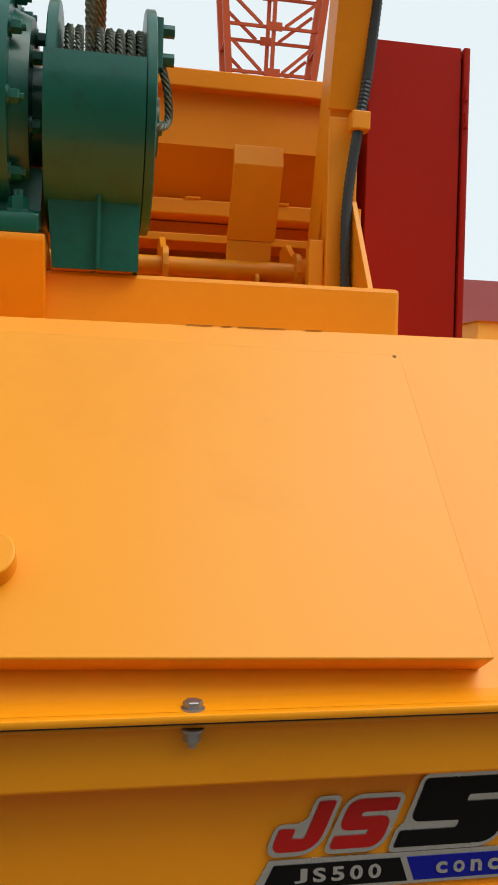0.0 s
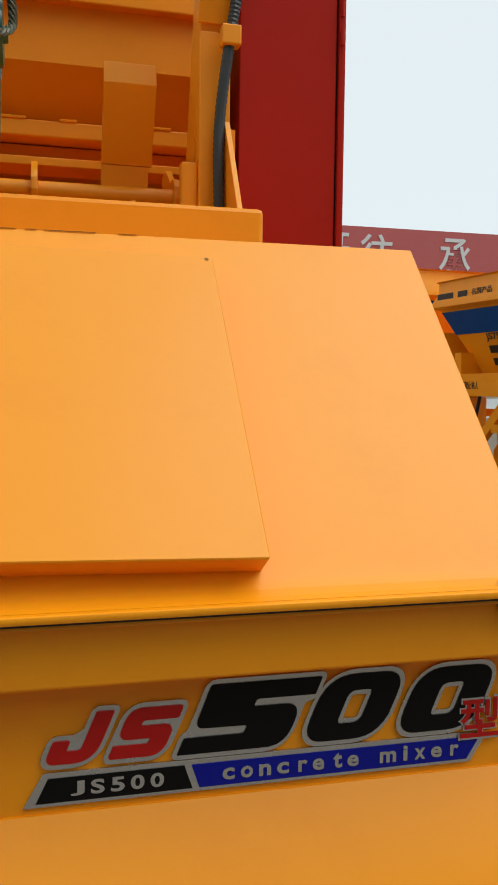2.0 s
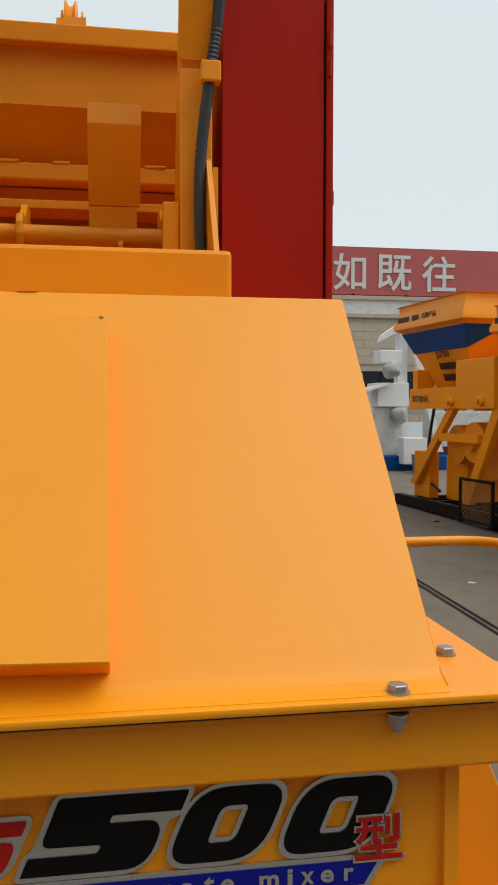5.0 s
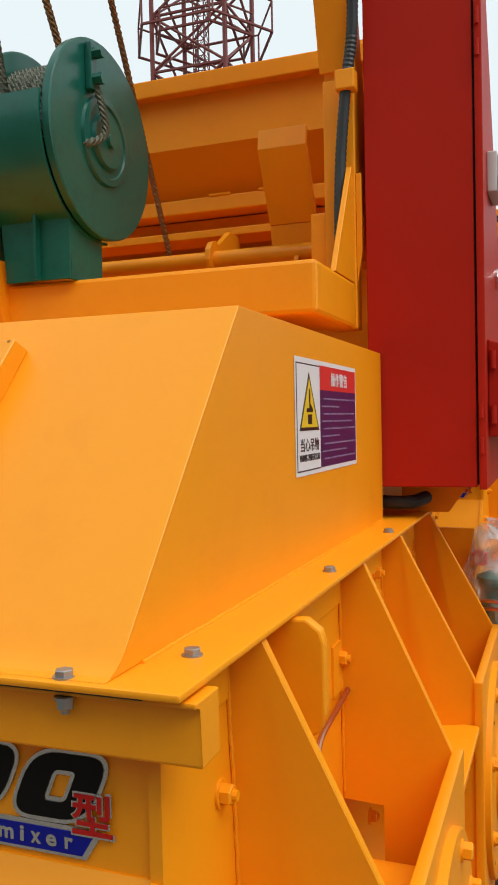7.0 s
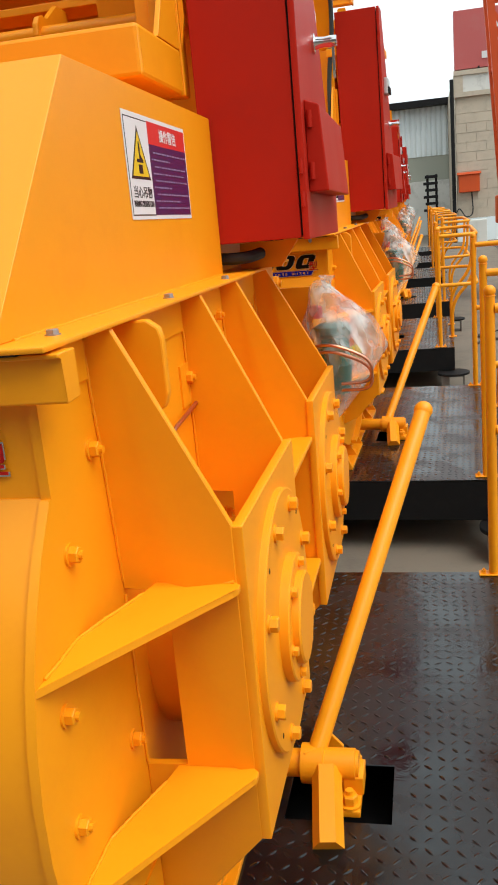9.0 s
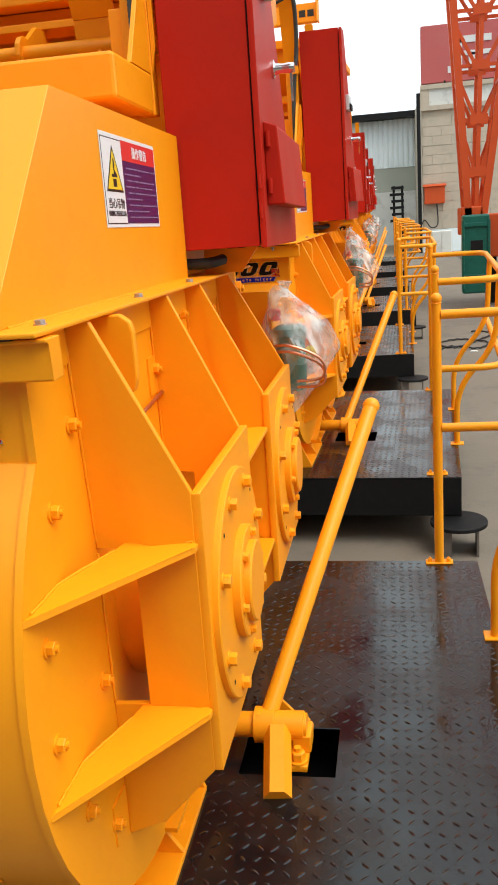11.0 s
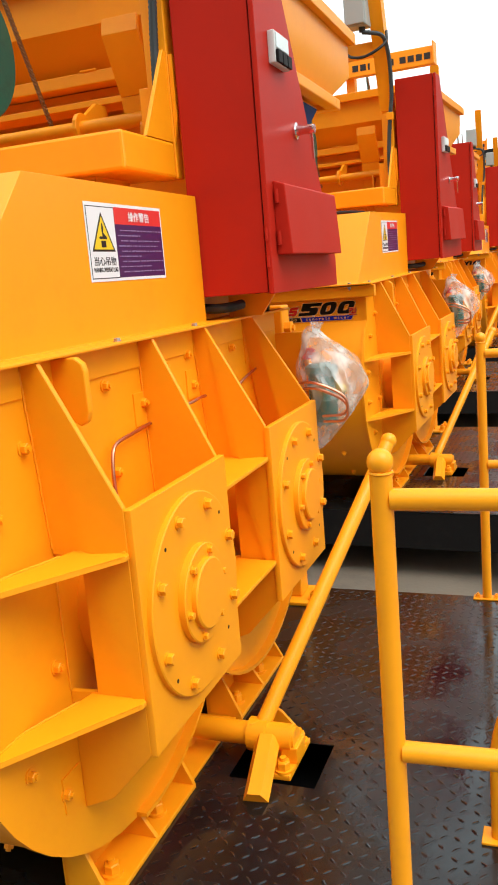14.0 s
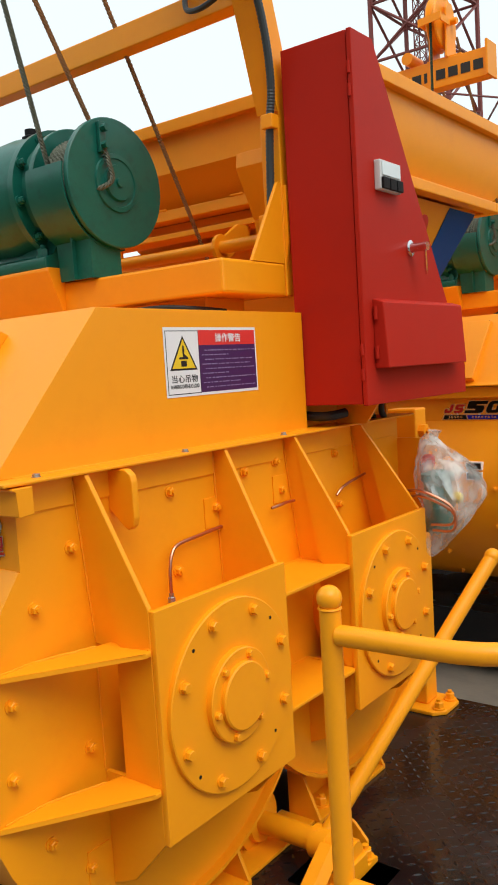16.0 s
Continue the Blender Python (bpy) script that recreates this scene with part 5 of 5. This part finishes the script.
def build_building():
    y = 29.0
    g = ground_z(y)
    bm = bmesh.new()
    box(bm, 2.25, 30, y + 0.02, y + 9, g - 0.2, 5.62)
    wall = tagged(new("wall_warehouse", finish(bm, "wall_warehouse", BLOCKWALL, False)), "grey concrete-block warehouse wall", "wall", kind="structure")
    verts, faces = [], []
    rnd = random.Random(2)
    z, row = g + 0.75, 0
    while z < 4.65:
        x = 2.27 - (0.3 if row % 2 else 0)
        while x < 20:
            a, b = max(x, 2.25), x + 0.605
            if not (8.9 < x < 11.9 and 1.75 < z < 2.95) and b > a:
                d, k = rnd.uniform(0.0, 0.012), len(verts)
                for px in (a, b):
                    for pz in (z, z + 0.285):
                        verts += [(px, y - 0.012 - d, pz), (px, y + 0.03, pz)]
                faces += [(k, k + 4, k + 6, k + 2), (k, k + 1, k + 5, k + 4), (k + 2, k + 6, k + 7, k + 3), (k, k + 2, k + 3, k + 1), (k + 4, k + 5, k + 7, k + 6)]
            x += 0.615
        z += 0.294
        row += 1
    me = bpy.data.meshes.new("blocks")
    me.from_pydata(verts, [], faces)
    me.materials.append(BLOCKWALL)
    bl = new("blocks", me)
    bl.parent = wall
    tagged(bl, kind="stuff")
    tagged(new("wall_base", finish(box(bmesh.new(), 2.24, 20, y - 0.03, y + 0.02, g - 0.1, g + 0.74), "wall_base", SHEET, False)), "grey-blue painted wall base", "wall", kind="structure")
    tagged(new("wall_band", finish(box(bmesh.new(), 2.50, 30, y - 0.03, y + 0.02, 5.0, 5.50), "wall_band", PLASTER, False)), "stained plaster band under the eaves", "wall", kind="structure")
    tagged(new("trim_cornice", finish(box(bmesh.new(), 2.22, 30, y - 0.10, y + 0.02, 4.86, 5.0), "trim_cornice", BLOCKWALL, False)), "projecting concrete cornice", "trim", kind="structure")
    tagged(new("trim_coping", finish(box(bmesh.new(), 2.22, 30, y - 0.10, y + 0.02, 5.50, 5.64), "trim_coping", BLOCKWALL, False)), "projecting concrete coping", "trim", kind="structure")
    tagged(new("trim_pier", finish(box(bmesh.new(), 2.22, 2.50, y - 0.07, y + 0.02, 5.0, 5.50), "trim_pier", BLOCKWALL, False)), "concrete pier at the wall corner", "trim", kind="structure")
    w = thing("window_1", (10.4, y, 1.8), "dark steel-framed warehouse window", "window", kind="structure")
    part("pane", box(bmesh.new(), 9.0, 12.0, y - 0.01, y + 0.01, 1.8, 2.95), GLASS_DARK, w)
    for x in (9.0, 10.0, 11.0, 12.0):
        part("window_frame", box(bmesh.new(), x - 0.03, x + 0.03, y - 0.04, y, 1.8, 2.95), BLACK, w)
    part("window_sill", box(bmesh.new(), 8.9, 12.1, y - 0.1, y, 1.70, 1.80), BLOCKWALL, w)
    s = thing("roof_sign", (12, y, 5.6), "faded red roof sign with pale grey characters", "sign")
    part("panel", box(bmesh.new(), 2.27, 26, y + 0.10, y + 0.6, 5.70, 7.40), BANNER, s)
    for x in range(3, 26, 2):
        part("strut", box(bmesh.new(), x - 0.03, x + 0.03, y + 0.08, y + 0.14, 5.5, 5.74), BLACK, s)
    for ch, x, w_ in (("一", 6.6, 1.15), ("如", 8.26, 1.2), ("既", 9.9, 1.27), ("往", 11.58, 1.3), ("承", 14.75, 1.3)):
        h = 1.3 if ch != "一" else 0.2
        z0 = 5.85 if ch != "一" else 6.42
        part("character", lettering(ch, w_, h, facing((x, y + 0.1, z0), (1, 0, 0), (0, 0, 1)), 0.03, fat=0.011), PALE, s)
    for b in ((3.35, 4.45, 6.8, 7.0), (3.35, 4.45, 6.42, 6.56), (3.1, 4.6, 5.95, 6.15), (3.35, 3.55, 6.15, 7.0), (3.75, 3.95, 5.8, 6.5)):
        part("character", box(bmesh.new(), b[0], b[1], y + 0.07, y + 0.1, b[2], b[3]), PALE, s)
    e = thing("electric_box", (2.3, y, 1.9), "red electrical box on the warehouse wall", "electric box")
    part("box", box(bmesh.new(), 2.3, 2.95, y - 0.25, y - 0.02, 1.95, 2.5, 0.02), MAST, e)
    part("hood", prism(bmesh.new(), [(y - 0.3, 2.5), (y - 0.02, 2.58), (y - 0.02, 2.5)], "x", 2.25, 3.0), MAST, e)
    part("cable", hose(bmesh.new(), smooth_way([(2.7, y - 0.1, 1.95), (2.72, y - 0.1, 1.3), (2.5, y - 0.15, 1.2), (2.3, y - 0.1, 1.45), (2.15, y - 0.1, 1.2)], 30), 0.02, 6), RUBBER, e)
    # sheet-metal shed behind the row
    y2 = 36.0
    for nm, z0, z1, mat, lab in (("wall_shed_base", -0.1, 2.65, PLASTER, "whitewashed lower shed wall"), ("wall_shed_skylight", 2.65, 3.6, material("dusty_fibreglass", (0.34, 0.36, 0.30), 0.5, vary=0.1, scale=1), "dusty greenish translucent band of the shed"), ("wall_shed_top", 3.6, 5.45, SHEET, "pale blue corrugated upper shed wall")):
        bm = bmesh.new()
        if nm == "wall_shed_top":
            for i in range(80):
                x = -14 + i * 0.203
                prism(bm, [(x, y2), (x + 0.05, y2 - 0.05), (x + 0.12, y2 - 0.05), (x + 0.17, y2), (x + 0.2, y2), (x + 0.2, y2 + 0.1), (x, y2 + 0.1)], "z", z0, z1)
        else:
            box(bm, -14, 2.24, y2 + (0 if z0 > 2 else -0.12), y2 + 0.2, z0, z1)
        tagged(new(nm, finish(bm, nm, mat, False)), lab, "wall", kind="structure")
    tagged(new("roof_shed", finish(box(bmesh.new(), -14.2, 2.6, y2 - 0.6, y2 + 10, 5.45, 5.68), "roof_shed", BLACK, False)), "dark shed roof edge", "roof", kind="structure")
    tagged(new("downpipe", finish(rod(bmesh.new(), (2.15, y - 0.1, g), (2.15, y - 0.1, 5.4), 0.06, 10), "downpipe", BLACK)), "dark downpipe at the warehouse corner", "pipe", kind="structure")
    # unseen wall added behind the camera: closes the yard, cuts sky light on fronts
    tagged(new("wall_unseen_yard", finish(box(bmesh.new(), -30, 30, -10.3, -10, -0.3, 7.5), "wall_unseen_yard", GREYWALL, False)), "unseen grey wall added behind the camera to cut low sky light", "wall", kind="structure")
    r = thing("fork_rack", (1.3, 26, ground_z(26)), "stack of black steel forks beside the shed", "rack")
    for i in range(6):
        part("fork", box(bmesh.new(), 1.16 + 0.05 * (i % 2), 1.58, 26, 26.15, 1.45 + i * 0.19, 1.53 + i * 0.19, 0.01), BLACK, r)
    for x in (1.25, 1.5):
        part("upright", box(bmesh.new(), x, x + 0.07, 26.15, 26.25, ground_z(26), 2.5), BLACK, r)
    c = thing("steel_cabinet", (3.0, 27, ground_z(27)), "worn white steel cabinet on the ground", "cabinet")
    part("body", box(bmesh.new(), 2.4, 3.0, 26.6, 27.2, ground_z(27), 1.1, 0.02), PLASTER, c)
    part("door", box(bmesh.new(), 2.44, 2.69, 26.58, 26.6, ground_z(27) + 0.1, 1.06), PLASTER, c)
    part("door", box(bmesh.new(), 2.71, 2.96, 26.58, 26.6, ground_z(27) + 0.1, 1.06), PLASTER, c)


def frustum(bm, rings):
    st = [[bm.verts.new((sx * hx, sy * hy + oy, z)) for sx, sy in ((-1, -1), (1, -1), (1, 1), (-1, 1))] for hx, hy, z, oy in rings]
    for a, b in zip(st, st[1:]):
        for i in range(4):
            bm.faces.new((a[i], a[(i + 1) % 4], b[(i + 1) % 4], b[i]))
    bm.faces.new(st[0][::-1]), bm.faces.new(st[-1])
    return bm


def build_big_mixer():
    t = thing("batching_mixer", (0, 0, 0), "tall yellow concrete mixer with raised hopper and blue band", "concrete mixer", "large mixers")
    h = bmesh.new()
    frustum(h, [(1.10, 0.95, 3.33, 0), (1.06, 0.91, 3.31, 0), (1.06, 0.91, 3.16, 0), (1.13, 0.98, 3.02, 0), (1.13, 0.98, 2.95, 0), (1.02, 0.88, 2.90, 0), (0.52, 0.45, 1.95, 0), (0.5, 0.43, 1.8, 0)])
    hop = part("hopper", h, YELLOW, t)
    def band(pts):
        bm = bmesh.new()
        lo = [bm.verts.new(p) for p in pts]
        mid = Vector((0, 0, 2.7))
        hi = [bm.verts.new(Vector(p) - (Vector(p) - mid).normalized() * 0.02) for p in pts]
        bm.faces.new(lo), bm.faces.new(hi[::-1])
        for i in range(len(lo)):
            bm.faces.new((lo[i], hi[i], hi[(i + 1) % len(lo)], lo[(i + 1) % len(lo)]))
        part("blue_band", bm, BLUE, hop, "dark blue painted band")
    band([(-1.016, -0.882, 2.88), (1.016, -0.882, 2.88), (0.845, -0.736, 2.55), (-0.845, -0.736, 2.55)])
    for sx in (-1, 1):
        band([(sx * 1.018, -0.878, 2.88), (sx * 1.018, -0.15, 2.88), (sx * 0.85, -0.732, 2.55)])
    m = facing((-0.62, -0.955, 3.06), (1, 0, 0), (0, 0, 1))
    for x, w in ((-0.40, 0.40), (0.12, 0.22)):
        part("lettering", flat([(x, 0), (x + w, 0), (x + w, 0.085), (x, 0.085)], m, 0.0, 0.006), LETTER, hop)
    part("lettering", lettering("名牌产品", 0.46, 0.095, m @ Matrix.Translation((0.45, 0, 0)), 0.006, fat=0.01), LETTER, hop)
    n = facing((-0.12, -0.70, 2.42), (1, 0, 0), (0, -0.43, 0.95))
    part("lettering", lettering("JS750", 0.42, 0.13, n, 0.006, fat=0.01), LETTER, hop)
    for dy, w in ((-0.17, 0.55), (-0.36, 0.5)):
        part("lettering", flat([(0, dy), (w, dy), (w, dy + 0.11), (0, dy + 0.11)], n, 0.0, 0.005), LETTER, hop)
    ch = part("chassis", box(bmesh.new(), 0.72, 1.75, -0.85, 0.85, 1.65, 2.36, 0.01), YELLOW, t)
    part("cradle", box(bmesh.new(), -0.78, 0.718, -0.85, -0.79, 1.65, 1.97, 0.006), YELLOW, ch)
    part("cradle", box(bmesh.new(), -0.78, -0.62, -0.79, -0.5, 1.65, 2.28, 0.006), YELLOW, ch)
    part("cradle", box(bmesh.new(), -0.78, 0.718, 0.79, 0.85, 1.65, 1.97, 0.006), YELLOW, ch)
    part("lettering", lettering("料斗下禁止站人", 0.56, 0.11, facing((-0.66, -0.851, 1.75), (1, 0, 0), (0, 0, 1)), 0.004, fat=0.01), LETTER, ch)
    part("pivot", lathe(bmesh.new(), (0.62, -0.85, 1.76), (0, -1, 0), [(0, 0.07), (0.05, 0.07), (0.06, 0.04), (0.1, 0.04)], 16), YELLOW, ch)
    part("pivot", lathe(bmesh.new(), (1.45, -0.85, 1.76), (0, -1, 0), [(0, 0.07), (0.05, 0.07), (0.06, 0.04), (0.1, 0.04)], 16), YELLOW, ch)
    for y in (-0.8, 0.72):
        for a, b in (((-0.85, 0.42), (0.40, 1.66)), ((0.85, 0.25), (1.65, 1.66))):
            part("leg", prism(bmesh.new(), [(a[0], a[1]), (a[0] + 0.2, a[1]), (b[0] + 0.2, b[1]), (b[0], b[1])], "y", y, y + 0.1, 0.005), YELLOW, t)
        part("brace", box(bmesh.new(), 0.15, 1.25, y, y + 0.08, 1.15, 1.27), YELLOW, t)
    part("drum", lathe(bmesh.new(), (0.3, -0.6, 1.1), (0, 1, 0), [(0, 0.22), (0.02, 0.3), (1.2, 0.3), (1.22, 0.22)], 32), YELLOW, t)
    part("side_plate", prism(bmesh.new(), [(-0.25, 0.75), (-0.25, 1.64), (0.9, 1.64), (0.9, 0.9), (0.5, 0.55), (0.0, 0.55)], "y", 0.45, 0.5), YELLOW, t)
    part("end_bearing", lathe(bmesh.new(), (0.95, 0.0, 1.0), (1, 0, 0), [(0, 0.22), (0.06, 0.22), (0.07, 0.12), (0.14, 0.11)], 24), YELLOW, t)
    part("end_plate", box(bmesh.new(), 0.90, 0.945, -0.6, 0.6, 0.6, 1.45, 0.005), YELLOW, t)
    part("drive_cover", prism(bmesh.new(), [(-0.25, 0.2), (-0.25, 0.88), (-0.15, 1.0), (0.28, 1.0), (0.40, 0.88), (0.40, 0.2)], "y", -0.45, 0.25, 0.01), YELLOW, t)
    part("control_post", box(bmesh.new(), -0.92, -0.40, -0.68, -0.5, 0.2, 0.95, 0.01), YELLOW, t)
    for y in (-0.85, 0.75):
        part("skid_beam", box(bmesh.new(), -1.30, 2.0, y, y + 0.12, 0.02, 0.2, 0.006), BLACK, t)
    for x in (-1.0, -0.2, 0.7):
        part("skid_cross", box(bmesh.new(), x, x + 0.1, -0.73, 0.75, 0.04, 0.18), BLACK, t)
    for x in (1.0, 1.85):
        part("guard_post", box(bmesh.new(), x, x + 0.04, -0.94, -0.90, 0.02, 0.66, 0.003), BLACK, t)
    for z in (0.62, 0.04):
        part("guard_rail", box(bmesh.new(), 1.04, 1.85, -0.94, -0.90, z, z + 0.04, 0.003), BLACK, t)
    mesh = bmesh.new()
    for k in range(-6, 14):
        x = 1.04 + k * 0.07
        for d in (-1, 1):
            lo, hi = (x, x + 0.54) if d > 0 else (x + 0.54, x)
            u0, u1 = sorted(min(1, max(0, (e - lo) / (hi - lo))) for e in (1.04, 1.85))
            if u1 - u0 > 0.02:
                rod(mesh, (lo + (hi - lo) * u0, -0.92, 0.08 + 0.54 * u0), (lo + (hi - lo) * u1, -0.92, 0.08 + 0.54 * u1), 0.004, 4)
    part("guard_mesh", mesh, RUSTY_ROPE, t, "rusty expanded mesh", kind="stuff")
    part("drum_end", lathe(bmesh.new(), (0.9, -0.62, 1.15), (0, -1, 0), [(0, 0.30), (0.03, 0.30), (0.04, 0.14), (0.10, 0.13)], 28), YELLOW, t)
    part("hose", hose(bmesh.new(), smooth_way([(-0.4, -0.6, 1.65), (-0.52, -0.62, 1.1), (-0.58, -0.6, 0.5), (-0.3, -0.65, 0.42), (0, -0.7, 0.35)], 30), 0.025, 8), RUBBER, t)
    return t


def build_far_machines():
    src = build_big_mixer()
    for k, (x, y, yaw) in enumerate(((5.75, 11.65, -84), (6.05, 9.15, -84), (9.6, 20.5, -66), (6.3, 6.75, -84))):
        m = Matrix.Translation((x, y, ground_z(y))) @ Euler((0, 0, radians(yaw))).to_matrix().to_4x4() @ Matrix.Scale(0.93, 4)
        if k == 0:
            src.matrix_basis = m
        else:
            copy_thing(src, m)
    at = Vector((7.05, 18.6, ground_z(18.6)))
    t = thing("white_mixing_plant", at, "white machine with leaning arm and sheeted motors, blue base", "mixing plant")
    def at_(x0, x1, y0, y1, z0, z1):
        return box(bmesh.new(), at.x + x0, at.x + x1, at.y + y0, at.y + y1, at.z + z0, at.z + z1, 0.015)
    part("base", at_(-1.2, 3.2, -0.4, 1.2, 0.0, 0.32), BLUE, t, "blue steel base frame")
    part("column", prism(bmesh.new(), [(at.x - 0.15, at.z + 0.3), (at.x + 0.15, at.z + 0.3), (at.x + 0.12, at.z + 3.4), (at.x - 0.05, at.z + 3.4)], "y", at.y, at.y + 0.3), WHITE, t)
    part("arm", prism(bmesh.new(), [(at.x + 0.05, at.z + 3.3), (at.x + 0.2, at.z + 3.3), (at.x + 0.95, at.z + 0.4), (at.x + 0.8, at.z + 0.4)], "y", at.y - 0.2, at.y - 0.08), WHITE, t)
    part("jib", prism(bmesh.new(), [(at.x - 0.55, at.z + 2.95), (at.x - 0.5, at.z + 3.1), (at.x + 0.1, at.z + 3.5), (at.x + 0.12, at.z + 3.3)], "y", at.y, at.y + 0.2), WHITE, t)
    part("head", at_(-0.6, -0.08, -0.2, 0.3, 2.45, 2.75), WHITE, t)
    part("tank", at_(-0.8, 0.0, -0.1, 0.6, 0.32, 1.45), PLASTER, t)
    part("housing", at_(-0.65, 0.1, -0.2, 0.6, 1.45, 2.0), WHITE, t)
    part("visor", prism(bmesh.new(), [(at.x - 1.1, at.z + 1.75), (at.x - 1.05, at.z + 1.82), (at.x - 0.5, at.z + 2.0), (at.x - 0.45, at.z + 1.95)], "y", at.y - 0.4, at.y + 0.3), WHITE, t)
    for x, z in ((-0.35, 2.3), (-0.15, 1.25), (-0.95, 1.3)):
        mo = bmesh.new()
        bmesh.ops.create_icosphere(mo, subdivisions=3, radius=0.2, matrix=Matrix.Translation((at.x + x, at.y - 0.25, at.z + z)))
        for v in mo.verts:
            v.co += 0.05 * noise.noise_vector(v.co * 7)
        part("motor", mo, JUNCTION, t, "motor wrapped in plastic sheet")
    part("control_box", at_(-0.2, 0.35, -0.7, -0.3, 0.15, 0.75), WHITE, t)
    part("hopper", at_(0.9, 3.0, 0.2, 1.0, 0.5, 1.35), PLASTER, t)
    b = thing("paint_bucket", (at.x + 0.05, at.y - 1.2, ground_z(17.4)), "dented grey paint bucket on the yard", "bucket")
    part("pail", lathe(bmesh.new(), (at.x + 0.05, at.y - 1.2, ground_z(17.4)), (0, 0, 1), [(0, 0.2), (0.18, 0.215), (0.19, 0.225), (0.4, 0.24), (0.41, 0.25), (0.43, 0.25), (0.43, 0.235), (0.1, 0.19)], 24), ZINC, b)
    # other yellow machine further off
    f = thing("yellow_pump", (6.4, 22, ground_z(22)), "small yellow pump machine on a black skid", "machine")
    g = ground_z(22)
    part("body", box(bmesh.new(), 5.6, 6.6, 21.6, 22.4, g + 0.3, g + 0.75, 0.04), YELLOW, f)
    part("cover", box(bmesh.new(), 5.5, 5.9, 21.7, 22.3, g + 0.75, g + 1.2, 0.05), YELLOW, f)
    part("base", box(bmesh.new(), 5.4, 6.9, 21.5, 22.5, g, g + 0.3), BLACK, f)


build_towers()
build_building()
build_far_machines()

# small scraps on the concrete
rs = random.Random(12)
for i in range(14):
    x, y = rs.uniform(1.9, 5.5), rs.uniform(3, 14)
    bm = bmesh.new()
    k = rs.randint(4, 6)
    prism(bm, [(x + rs.uniform(0.02, 0.07) * math.cos(6.28 * j / k), y + rs.uniform(0.02, 0.06) * math.sin(6.28 * j / k)) for j in range(k)], "z", ground_z(y) + 0.001, ground_z(y) + rs.uniform(0.008, 0.02))
    tagged(new("scrap", finish(bm, "scrap", rs.choice((BLACK, PLASTER, BLOCKWALL)), False)), "small flat scrap lying on the concrete", "scrap", "scraps")

# dark cable left in loops on the concrete
cb = thing("loose_cable", (1.9, 9.6, ground_z(9.6)), "black cable lying in loops on the concrete", "cable")
loops = [(1.55, 9.1), (1.75, 9.5), (2.05, 9.3), (2.2, 9.7), (1.9, 10.0), (1.65, 9.75), (1.8, 9.4), (2.15, 9.95), (2.35, 10.4), (2.1, 10.6)]
part("cable", hose(bmesh.new(), [p + Vector((0, 0, 0.004 * (i % 3))) for i, p in enumerate(smooth_way([(x, y, ground_z(y) + 0.012) for x, y in loops], 90))], 0.010, 7), RUBBER, cb)
